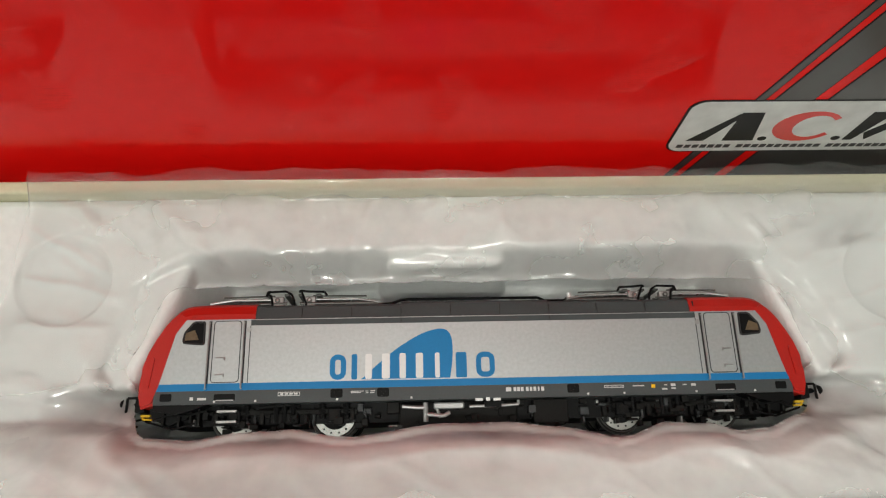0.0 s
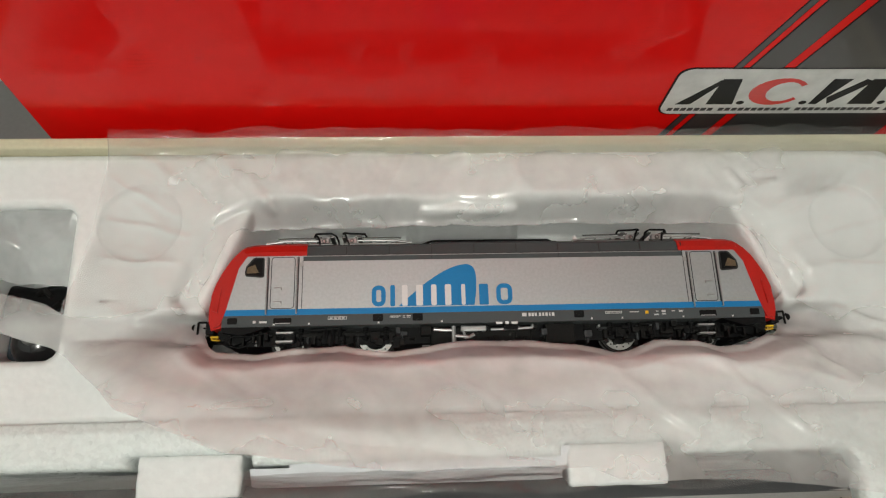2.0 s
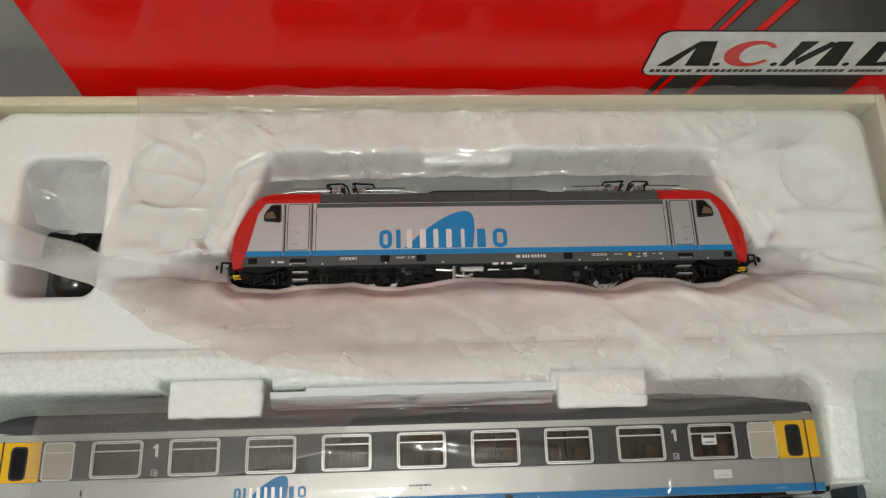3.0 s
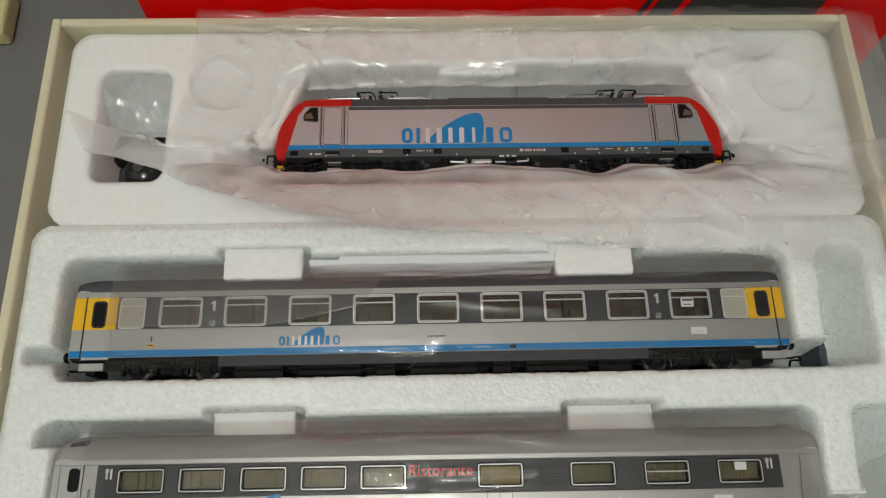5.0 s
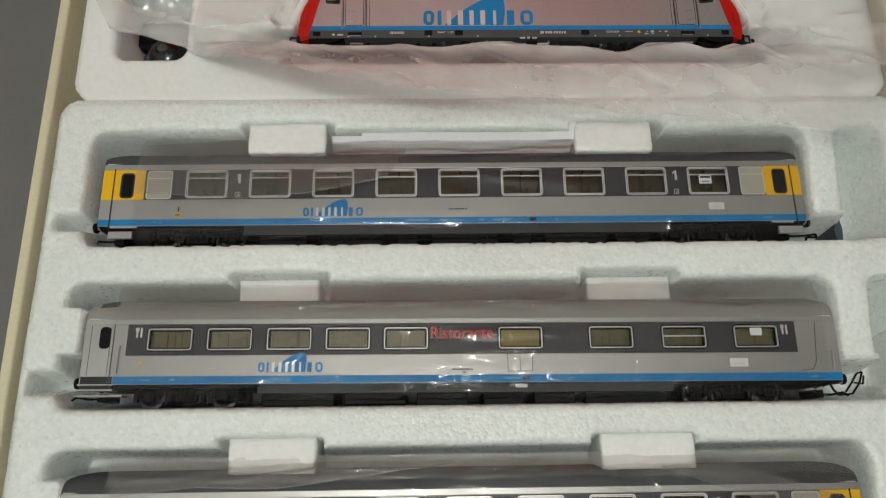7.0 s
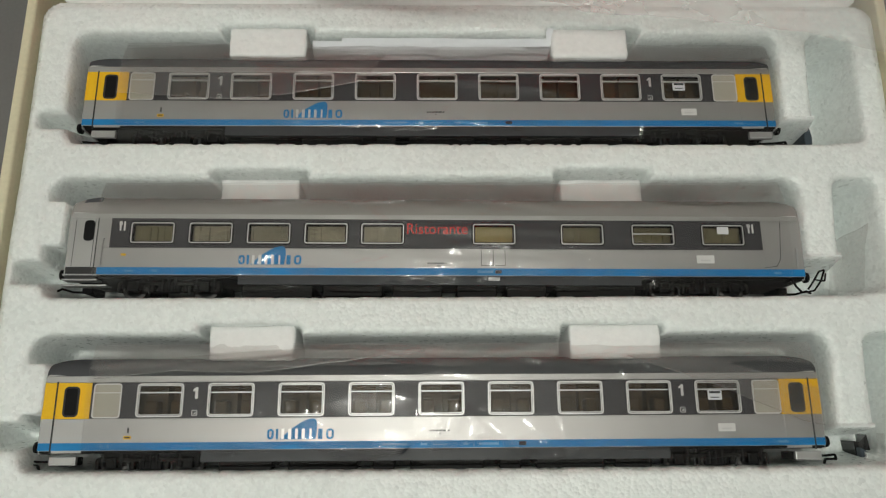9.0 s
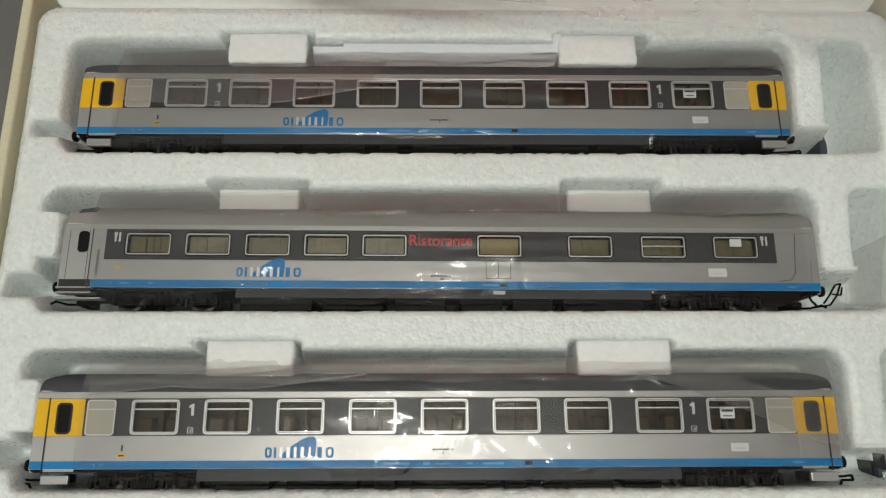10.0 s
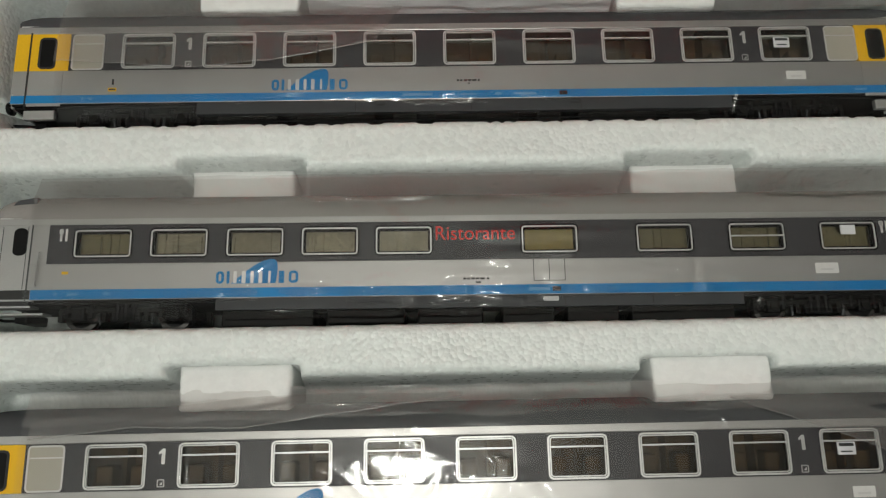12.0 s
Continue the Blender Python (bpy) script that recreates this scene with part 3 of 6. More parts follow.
for x in (90.6, 114.4, 144.6):
    print_on_lid("badge_mark", [on_badge(x + 1.5 * math.cos(a * math.pi / 5), 65.6 + 1.3 * math.sin(a * math.pi / 5)) for a in range(10)], BLACK_PRINT, 0.52)
x = 64.5
for count in (7, 11, 13, 6):
    for k in range(count):
        if x < 168:
            print_on_lid("badge_mark", [on_badge(*p) for p in ((x, 59.9), (x + 1.9, 59.9), (x + 2.1, 61.9), (x + 0.2, 61.9))], GREY_PRINT, 0.52)
        x += 2.55
    x += 1.6


# ---- vehicles; x along the train, y up its side, z out of the side that faces up ----
def mark_logo(parent, x, y, k):
    """The operator's mark in plain blue and silver shapes: a sail over nine blocks."""
    sail = [(9.4, 0), (18.4, 7.8), (26.0, 12.7), (31.0, 14.6), (34.2, 14.9), (36.2, 13.6), (37.0, 10.7), (36.9, 5.4), (36.1, 0)]
    curve = []
    for i in range(len(sail) - 1):
        p0, p1, p2, p3 = sail[max(i - 1, 0)], sail[i], sail[i + 1], sail[min(i + 2, len(sail) - 1)]
        for f in (0, 0.25, 0.5, 0.75):
            curve.append(tuple(0.5 * (2 * b + (c - a) * f + (2 * a - 5 * b + 4 * c - d) * f * f + (3 * b - a - 3 * c + d) * f**3) for a, b, c, d in zip(p0, p1, p2, p3)))
    curve.append(sail[-1])
    part("emblem", prism(B(), [(x + a * k, y + b * k) for a, b in curve], 0, 0.13), BLUE, parent, "blue sail-shaped emblem")
    for a, b, inside in ((6.5, 8.2, 0), (10.6, 12.6, 1), (15.6, 18.0, 1), (20.9, 22.8, 1), (25.8, 28.0, 1), (31.6, 33.0, 1), (37.9, 41.2, 0)):
        bm = plate(B(), x + a * k, x + b * k, y + (0.1 if inside else 0), y + 7.6 * k, 0.0, 0.2 if inside else 0.14, 0.5 * k)
        part("emblem_block", bm, SILVER_LIGHT if inside else BLUE, parent)
    for a, b in ((0, 4.9), (44.0, 49.7)):
        part("emblem_ring", ring(B(), x + a * k, x + b * k, y, y + 7.6 * k, 1.6 * k, 0, 0.14, 2.3 * k), BLUE, parent)


def bogie(parent, cx, half, wheel_r, rail, zf, disc):
    """A two-axle bogie: side bar, axle boxes, springs and wheels."""
    mid = rail + wheel_r
    bm = box(B(), cx - half - 6, cx + half + 6, mid + 0.2, mid + 1.9, zf - 2.2, zf, 0.4)
    for d in (-half - 5.4, -half * 0.45, half * 0.45, half + 5.4):
        box(bm, cx + d - 0.7, cx + d + 0.7, mid - 2.4, mid + 1.2, zf - 2.4, zf + 0.2, 0.2)
    bg = part("bogie", bm, DARK, parent, "black bogie side")
    for s in (-1, 1):
        c = cx + s * half
        axle_box = part("axle_box", box(B(), c - 2.0, c + 2.0, mid - 2.0, mid + 2.0, zf - 2, zf + 0.7, 0.5), BLACK, bg)
        part("cover", rod(B(), (c, mid, zf + 0.5), (c, mid, zf + 1.1), 1.25, 14), DARK, axle_box)
        for d in (-3.6, 3.6):
            bm = rod(B(), (c + d, mid - 1.2, zf - 0.5), (c + d, mid + 3.8, zf - 0.5), 0.7, 8)
            for k in range(5):
                rod(bm, (c + d, mid - 0.9 + k * 0.9, zf - 0.5), (c + d, mid - 0.5 + k * 0.9, zf - 0.5), 1.1, 10)
            part("spring", bm, BLACK, bg)
        part("brake_hanger", wire(B(), [(c - s * 6.6, mid + 2.2, zf - 1.2), (c - s * 6.0, mid - 0.4, zf - 0.4), (c - s * 6.4, mid - 3.0, zf - 1.0)], 0.45, 8), SOLE, bg)
    part("bolster", box(B(), cx - 4.4, cx + 4.4, mid - 2.6, mid + 1.0, zf - 2, zf + 0.4, 0.6), BLACK, bg)
    for d in (-2.4, 0, 2.4):
        part("spring", rod(B(), (cx + d, mid - 2, zf + 0.1), (cx + d, mid + 4, zf + 0.1), 0.85, 8), BLACK, bg)
    part("damper", rod(B(), (cx - 7.6, mid + 2.6, zf + 0.3), (cx + 2.0, mid + 3.2, zf + 0.3), 0.6, 8), BLACK, bg)
    for s in (-1, 1):
        c = (cx + s * half, rail + wheel_r)
        for zz in (zf - 2.6, zf - 2.6 - 17.5):
            bm = rod(B(), (*c, zz - 1.6), (*c, zz), wheel_r - 0.35, 32)
            rod(bm, (*c, zz - 2.4), (*c, zz - 1.6), wheel_r + 0.5, 32)
            w = part("wheel", bm, BLACK, bg)
            bm = B()
            if disc:
                n = 28
                inner, outer = wheel_r * 0.60, wheel_r * 0.88
                rows = [[bm.verts.new((c[0] + r * math.cos(2 * math.pi * i / n), c[1] + r * math.sin(2 * math.pi * i / n), zz + h)) for i in range(n)] for r, h in ((outer, 0), (outer, 0.35), (inner, 0.35), (inner, 0))]
                for p, q in ((0, 1), (1, 2), (2, 3)):
                    for i in range(n):
                        bm.faces.new((rows[p][i], rows[p][(i + 1) % n], rows[q][(i + 1) % n], rows[q][i]))
                part("brake_ring", bm, STEEL, w, "bright brake ring with dark bolts")
                bm = B()
                for i in range(14):
                    a = 2 * math.pi * i / 14
                    r = wheel_r * 0.74
                    rod(bm, (c[0] + r * math.cos(a), c[1] + r * math.sin(a), zz + 0.3), (c[0] + r * math.cos(a), c[1] + r * math.sin(a), zz + 0.5), 0.3, 6)
                part("bolt_ring", bm, BLACK, w)
                bm = B()
                for r0, r1, h in ((wheel_r * 0.94, wheel_r - 0.1, 0.1), (wheel_r + 0.15, wheel_r + 0.5, -1.5)):
                    rows = [[bm.verts.new((c[0] + r * math.cos(2 * math.pi * i / n), c[1] + r * math.sin(2 * math.pi * i / n), zz + h)) for i in range(n)] for r in (r1, r0)]
                    for i in range(n):
                        bm.faces.new((rows[0][i], rows[0][(i + 1) % n], rows[1][(i + 1) % n], rows[1][i]))
                part("tyre", bm, DULL_STEEL, w, "dull steel tyre")
            else:
                n = 28
                rows = [[bm.verts.new((c[0] + r * math.cos(2 * math.pi * i / n), c[1] + r * math.sin(2 * math.pi * i / n), zz + h)) for i in range(n)] for r, h in ((wheel_r, -1.6), (wheel_r, 0.1), (wheel_r - 1.3, 0.25), (wheel_r - 1.3, 0))]
                for p, q in ((0, 1), (1, 2), (2, 3)):
                    for i in range(n):
                        bm.faces.new((rows[p][i], rows[p][(i + 1) % n], rows[q][(i + 1) % n], rows[q][i]))
                part("tyre", bm, DULL_STEEL, w, "dull steel tyre")
    return bg


def band_with_openings(bm, x0, x1, y0, y1, holes, z0, z1):
    """A strip of side wall with window openings through it."""
    lo, hi = min(h[2] for h in holes), max(h[3] for h in holes)
    if lo > y0 + 0.05:
        box(bm, x0, x1, y0, lo, z0, z1)
    if hi < y1 - 0.05:
        box(bm, x0, x1, hi, y1, z0, z1)
    at = x0
    for a, b, _, _ in sorted(holes):
        box(bm, at, a, lo, hi, z0, z1)
        at = b
    box(bm, at, x1, lo, hi, z0, z1)
    return bm


def roof_rows(x0, x1, y_edge, y_top, depth, end):
    """Arched roof outlines along the car, rounded down at both ends."""
    rows = []
    n = 14
    for x, k in ((x0, 0.80), (x0 + end * 0.25, 0.9), (x0 + end * 0.6, 0.97), (x0 + end, 1.0), (x1 - end, 1.0), (x1 - end * 0.6, 0.97), (x1 - end * 0.25, 0.9), (x1, 0.80)):
        row = []
        for i in range(n + 1):
            a = math.pi * i / n
            c, s = math.cos(a), math.sin(a)
            px = math.copysign(abs(c) ** 0.62, c)
            row.append((x, y_edge + (y_top - y_edge) * k * s ** 0.8, -depth / 2 + depth / 2 * px * (1 - (1 - k) * 0.12)))
        rows.append(row)
    return rows


def buffers(parent, x_end, way, y, length=4.0, r=2.3):
    for z in (-6.3, -26.3):
        bm = rod(B(), (x_end - way * 0.5, y, z), (x_end + way * length * 0.75, y, z), 1.1, 12)
        rod(bm, (x_end + way * length * 0.7, y, z), (x_end + way * length, y, z), r, 20, r * 0.9)
        part("buffer", bm, BLACK, parent, "round black buffer", True)


def coach_shell(car, xl, xr, top, depth):
    bm = box(B(), xl, xl + 1.0, -1.4, top, -depth, -0.6, 0.3)
    box(bm, xr - 1.0, xr, -1.4, top, -depth, -0.6, 0.3)
    box(bm, xl + 1, xr - 1, -1.4, top, -depth, -depth + 0.8)
    part("end_wall", bm, SILVER_COACH, car)
    part("floor_pan", box(B(), xl + 1, xr - 1, -1.4, 0, -depth + 1, -1.5), DARK, car)


def first_class_coach(x, y, z, label):
    """Compartment coach: yellow doors, nine windows in an anthracite band, blue stripe."""
    xl, xr, depth = -178.6, 118.4, 32.8
    car = root("passenger_coach", x, y, z, label, "model coach", "model coaches")
    wins = [(-143.6 + 26.68 * i, -143.6 + 26.68 * i + 17.6) for i in range(9)]
    holes = [(a + 0.5, b - 0.5, 12.4, 24.0) for a, b in wins]
    coach_shell(car, xl, xr, 27, depth)
    bm = box(B(), xl, xr, -0.2, 11.5, -1.2, 0, 0.15)
    part("side_panel", bm, SILVER_COACH, car, "silver side panel")
    part("window_band", band_with_openings(B(), xl + 17.5, xr - 17.3, 11.5, 24.8, holes, -1.1, 0.0), BAND, car, "anthracite window band")
    part("cantrail", box(B(), xl, xr, 24.8, 27.4, -1.4, 0.02, 0.25), SILVER_COACH, car, "silver strip under the roof")
    part("roof", loft(B(), roof_rows(xl, xr, 27.2, 34.6, depth - 0.6, 9)), ROOF, car, "slate grey arched roof", True)
    part("gutter", rod(B(), (xl + 1, 27.6, -0.35), (xr - 1, 27.6, -0.35), 0.28, 6), SILVER_LIGHT, car)
    part("stripe", box(B(), xl + 0.2, xr - 0.2, 0, 2.7, -0.5, 0.12), BLUE, car, "bright blue stripe")
    part("sole_bar", box(B(), xl + 0.6, xr - 0.6, -0.9, -0.1, -2.4, -0.1, 0.2), BLACK, car)
    bm = box(B(), -118, 58.6, -4.5, -0.1, -2.2, -0.05, 0.15)
    part("skirt", bm, SOLE, car, "dark grey skirt between the bogies")
    for sx in (-66, -28, 8.2):
        part("skirt_joint", box(B(), sx - 0.12, sx + 0.12, -4.4, -0.2, -0.3, 0.04), INK, car)
    # compartments behind the panes
    bm = box(B(), xl + 18, xr - 18, 11, 26, -12, -11)
    for a, b in wins:
        box(bm, (a + b) / 2 + 0.6, (a + b) / 2 + 1.2, 11, 25, -11, -5)
        box(bm, b + 3.5, b + 4.5, 11, 26, -11, -1.2)
        box(bm, a + 1.5, a + 6.5, 11, 18, -10, -3.5, 0.8)
        box(bm, b - 6, b - 1.5, 11, 18, -10, -3.5, 0.8)
    part("interior", bm, BROWN, car, "brown seats and partitions")
    first = None
    for a, b in wins:
        if first is None:
            first = (a, part("window", ring(B(), a, b, 11.9, 24.45, 0.5, -0.3, 0.28, 1.5), SILVER_LIGHT, car, "light grey window frame"))
            first += (part("pane", plate(B(), a + 0.5, b - 0.5, 12.3, 24.1, -0.75, -0.45, 1.0), GLASS, first[1]), part("vent_bar", box(B(), a + 0.6, b - 0.6, 20.75, 21.2, -0.35, 0.2), SILVER_LIGHT, first[1]), part("seal", ring(B(), a + 0.48, b - 0.48, 12.38, 23.97, 0.2, -0.3, 0.1, 1.1), SOLE, first[1]), part("inner_frame", ring(B(), a + 0.66, b - 0.66, 12.56, 23.79, 0.32, -0.3, 0.24, 0.95), SILVER_LIGHT, first[1]))
        else:
            w = again("window", first[1], car, a - first[0])
            again("pane", first[2], w)
            again("vent_bar", first[3], w)
            again("seal", first[4], w)
            again("inner_frame", first[5], w)
    for a, w in ((-122.9, 3.0), (63.2, 3.0)):
        part("class_numeral", prism(B(), [(a + 1.2, 18.6), (a + 2.2, 18.6), (a + 2.2, 22.9), (a + 1.5, 22.9), (a + 0.4, 22.0), (a + 0.4, 21.3), (a + 1.2, 21.7)], 0.0, 0.12), SILVER_LIGHT, car, "pale numeral 1")
        part("pictogram", ring(B(), a + 0.3, a + 2.4, 12.3, 14.4, 0.22, 0, 0.12, 0.3), SILVER_LIGHT, car)
        part("pictogram", prism(B(), [(a + 0.9, 12.9), (a + 1.8, 12.9), (a + 1.8, 13.8)], 0, 0.12), SILVER_LIGHT, car)
    # entrance ends
    for s, x_out, x_in, gap in ((-1, xl, -160.8, -173.8), (1, xr, 102.9, 114.4)):
        lo, hi = min(x_out, x_in), max(x_out, x_in)
        part("yellow_panel", box(B(), lo, hi, 11.4, 24.8, -1.2, 0.06, 0.12), YELLOW, car, "yellow entrance panel")
        d0, d1 = min(gap, x_in), max(gap, x_in)
        part("door_joint", box(B(), gap - 0.28, gap + 0.28, -1.6, 25.2, -0.5, 0.16), INK, car)
        door = part("door", box(B(), d0 + 0.5, d1 - 1.5, -1.0, 11.3, -0.4, 0.1, 0.1), SILVER_COACH, car)
        dc = (-168.0, 109.3)[s > 0]
        part("door_window", ring(B(), dc - 2.9, dc + 2.9, 12.1, 23.4, 0.7, 0, 0.25, 1.6), INK, door, "rubber-framed door window")
        part("door_pane", plate(B(), dc - 2.5, dc + 2.5, 12.5, 23.0, 0.0, 0.14, 1.2), BLACK, door)
        b0 = -160.0 if s < 0 else 92.2
        blind = part("frosted_window", plate(B(), b0 + 0.3, b0 + 10.3, 11.9, 24.2, -0.4, 0.1, 1.0), BEIGE, car, "beige frosted toilet window")
        part("frame", ring(B(), b0, b0 + 10.6, 11.6, 24.5, 0.5, -0.2, 0.2, 1.3), SILVER_LIGHT, blind)
        part("vent_bar", box(B(), b0 + 0.5, b0 + 10.1, 20.8, 21.2, 0.0, 0.16), SILVER_LIGHT, blind)
        sx = x_out - (7.0 if s > 0 else -9.5)
        step = part("step", box(B(), sx - 5, sx + 5, -5.4, -2.2, -2.2, -0.3, 0.3), PIPE, car, "grey metal entrance step")
        part("tread", box(B(), sx - 4.4, sx + 4.4, -4.7, -2.9, -0.34, -0.22), SILVER_COACH, step)
        buffers(car, x_out, s, 1.0)
        bm = wire(B(), [(x_out - s * 4, -4.4, -9), (x_out + s * 3.5, -4.4, -8), (x_out + s * 7, -4.0, -7.5), (x_out + s * 7, -5.6, -6.8), (x_out + s * 2.5, -5.6, -6.5), (x_out + s * 1.5, -8.2, -6.5)], 0.5)
        box(bm, x_out - s * 6 - 2, x_out - s * 6 + 2, -6.2, -3.2, -20, -8, 0.4)
        part("coupler", bm, BLACK, car, "black wire-loop coupler")
        bm = wire(B(), [(x_out - s * 0.6, 3.5, 0.3), (x_out + s * 0.4, 3.5, -2.0), (x_out + s * 0.4, 10.5, -2.0), (x_out - s * 0.6, 10.5, 0.1)], 0.22)
        part("grab_rail", bm, PIPE, car)
    for cx in (-137.5, 76.6):
        bogie(car, cx, 14.2, 5.3, -10.0, -2.6, False)
    # boxes and pipes under the floor
    for a, b, lo, zz in ((-112, -92, -9.2, -3), (-86, -60, -8.4, -3.4), (-54, -46, -9.0, -2.6), (-40, -12, -8.8, -3.2), (-6, 2, -9.2, -2.8), (8, 34, -8.6, -3.3), (38, 52, -9.2, -3)):
        part("equipment_box", box(B(), a, b, lo, -4.0, -29, zz, 0.5), DARK, car)
    part("brake_pipe", wire(B(), [(-118, -6.0, -2.6), (-58, -6.6, -2.4), (0, -6.2, -2.4), (56, -6.4, -2.6)], 0.3), BLACK, car)
    # markings
    mark_logo(car, -93.7, 3.5, 0.503)
    for a, b, c, d, m in ((-32.6, -31.9, 6.0, 6.6, INK), (-31.5, -30.8, 6.0, 6.6, INK), (-30.2, -29.3, 6.0, 6.6, INK), (-28.9, -27.9, 6.0, 6.6, INK), (-27.5, -26.1, 6.0, 6.6, INK), (-25.6, -25.0, 6.0, 6.6, INK), (-28.9, -28.4, 4.9, 5.4, INK), (-50.5, -41, 1.0, 1.8, PALE_BLUE), (-36, -33.5, 1.0, 1.8, PALE_BLUE), (-31.5, -26, 1.1, 1.5, PALE_BLUE), (-20, -18, 1.0, 1.8, PALE_BLUE), (-14, -6.5, 1.0, 1.8, PALE_BLUE), (-155.6, -154.8, 1.0, 1.8, PALE_BLUE), (-153.0, -152.2, 1.0, 1.8, PALE_BLUE), (100, 104, 1.0, 1.7, PALE_BLUE), (-146.0, -145.4, 6.2, 8.2, INK)):
        part("lettering_bar", box(B(), a, b, c, d, 0, 0.17), m, car)
    part("warning_label", plate(B(), -147.2, -144.4, 3.9, 5.2, 0, 0.12, 0.2), YELLOW, car, "small yellow label")
    part("lettering_bar", box(B(), -146.8, -144.8, 4.3, 4.8, 0, 0.17), INK, car)
    part("dark_label", plate(B(), 1.2, 3.9, 0.7, 2.2, 0, 0.17, 0.2), INK, car)
    part("route_plate", plate(B(), 77.6, 84.2, 5.2, 8.2, 0, 0.16, 0.2), WHITE, car, "white destination plate")
    part("lettering_bar", box(B(), 79.0, 82.8, 6.0, 6.6, 0.1, 0.2), SILVER_LIGHT, car)
    slip = part("reservation_slip", plate(B(), 74.9, 80.2, 17.0, 20.6, -0.4, 0.0, 0.2), PAPER, car, "white paper slip in the last window")
    part("lettering_bar", box(B(), 75.4, 79.7, 19.4, 20.3, -0.1, 0.06), SOLE, slip)
    part("lettering_bar", box(B(), 75.8, 79.2, 17.7, 18.1, -0.1, 0.06), SOLE, slip)
    for a in (-58.0, 6.4):
        part("socket", ring(B(), a - 1.6, a + 1.6, -2.3, -0.7, 0.35, -0.2, 0.15, 0.5), INK, car)
    return car


def restaurant_coach(x, y, turn):
    """Dining coach: low wide windows in one long anthracite band, a red word between them."""
    xl, xr, depth = -177.8, 118.8, 32.8
    car = root("passenger_coach", x, y, 50, "silver restaurant coach with a dark window band under clear film", "model coach", "model coaches", turn)
    lefts = (-153.1, -129.9, -106.6, -83.6, -60.8, -15.6, 20.3, 49.3, 78.0)
    holes = [(a + 0.5, a + 16.7, 13.4, 20.9) for a in lefts]
    coach_shell(car, xl, xr, 25, depth)
    part("side_panel", box(B(), xl, xr, -0.2, 10.9, -1.2, 0, 0.15), SILVER_COACH, car, "silver side panel")
    part("window_band", band_with_openings(B(), -161.2, 102.6, 10.9, 23.1, holes, -1.1, 0.0), BAND, car, "anthracite window band")
    for a, b in ((xl, -161.2), (102.6, xr)):
        part("end_panel", box(B(), a, b, 10.9, 23.1, -1.2, 0), SILVER_COACH, car)
    part("cantrail", box(B(), xl, xr, 23.1, 25.2, -1.4, 0.02, 0.25), SILVER_COACH, car, "silver strip under the roof")
    part("roof", loft(B(), roof_rows(xl, xr, 25.0, 34.4, depth - 0.6, 9)), SILVER_ROOF, car, "warm grey arched roof", True)
    part("roof_end", prism(B(), [(xl + 1, 26), (xl + 11, 30.5), (xl + 11, 32.5), (xl + 5, 31.5)], -3.2, -1.4), ROOF, car)
    part("gutter", rod(B(), (xl + 1, 25.3, -0.3), (xr - 1, 25.3, -0.3), 0.26, 6), SILVER_LIGHT, car)
    part("stripe", box(B(), -165, xr - 0.2, 0, 2.9, -0.5, 0.12), BLUE, car, "bright blue stripe")
    part("sole_bar", box(B(), xl + 14, xr - 0.6, -0.9, -0.1, -2.4, -0.1, 0.2), BLACK, car)
    part("skirt", box(B(), -109.2, 51.9, -3.9, -0.1, -2.2, -0.05, 0.15), SOLE, car, "dark grey skirt between the bogies")
    for sx in (-62, -38, -3, 24):
        part("skirt_joint", box(B(), sx - 0.12, sx + 0.12, -3.8, -0.2, -0.3, 0.04), INK, car)
    bm = box(B(), xl + 14, xr - 14, 10, 25, -8, -7)
    part("interior", bm, BROWN, car)
    for i, a in enumerate(lefts):
        bm = B()
        if i in (5,):
            box(bm, a + 0.3, a + 16.9, 13, 21.3, -2.0, -1.4)
            part("blind", bm, OCHRE, car, "ochre drawn blind")
        else:
            box(bm, a - 1, a + 18, 12, 22, -3.2, -2.8)
            rng = random.Random(40 + i)
            for k in range(rng.randint(2, 5)):
                f, w = rng.uniform(0.5, 14.0), rng.uniform(0.4, 2.6)
                box(bm, a + f, a + f + w, 12.8 + rng.uniform(0, 2), 21.4 - rng.uniform(0, 3), -2.9, rng.uniform(-2.5, -1.6), 0.15, 1)
            part("curtain", bm, CURTAIN if i in (1, 2, 3, 4) else OLIVE, car, "pale curtain")
    first = None
    for a in lefts:
        if first is None:
            w = part("window", ring(B(), a, a + 17.2, 12.9, 21.4, 0.40, -0.3, 0.28, 1.1), SILVER_LIGHT, car, "light grey window frame")
            # the black inner ring paints the shadow round the inset curtains
            first = (a, w, part("pane", plate(B(), a + 0.4, a + 16.8, 13.2, 21.1, -0.75, -0.45, 0.8), GLASS, w), part("seal", ring(B(), a - 0.6, a + 17.8, 12.3, 22.0, 0.62, -0.2, 0.1, 1.6), BLACK, w), part("inset_shadow", ring(B(), a + 0.3, a + 16.9, 13.2, 21.1, 0.75, -1.5, -0.85, 0.9), BLACK, w))
        else:
            w = again("window", first[1], car, a - first[0])
            again("pane", first[2], w)
            again("seal", first[3], w)
            again("inset_shadow", first[4], w)
    part("vent_bar", box(B(), 49.8, 66.2, 17.3, 17.7, -0.35, 0.2), SILVER_LIGHT, car)
    part("lettering", shifted(lettering("Ristorante", 24.6, 4.4), -42.3, 17.1, 0.02), RED_PRINT, car, "red word Ristorante")
    for a in (-158.0, 97.0):
        bm = plate(B(), a + 0.2, a + 0.9, 17.9, 21.6, 0, 0.12, 0.3)
        plate(bm, a - 0.1, a + 1.2, 20.2, 21.8, 0, 0.12, 0.4)
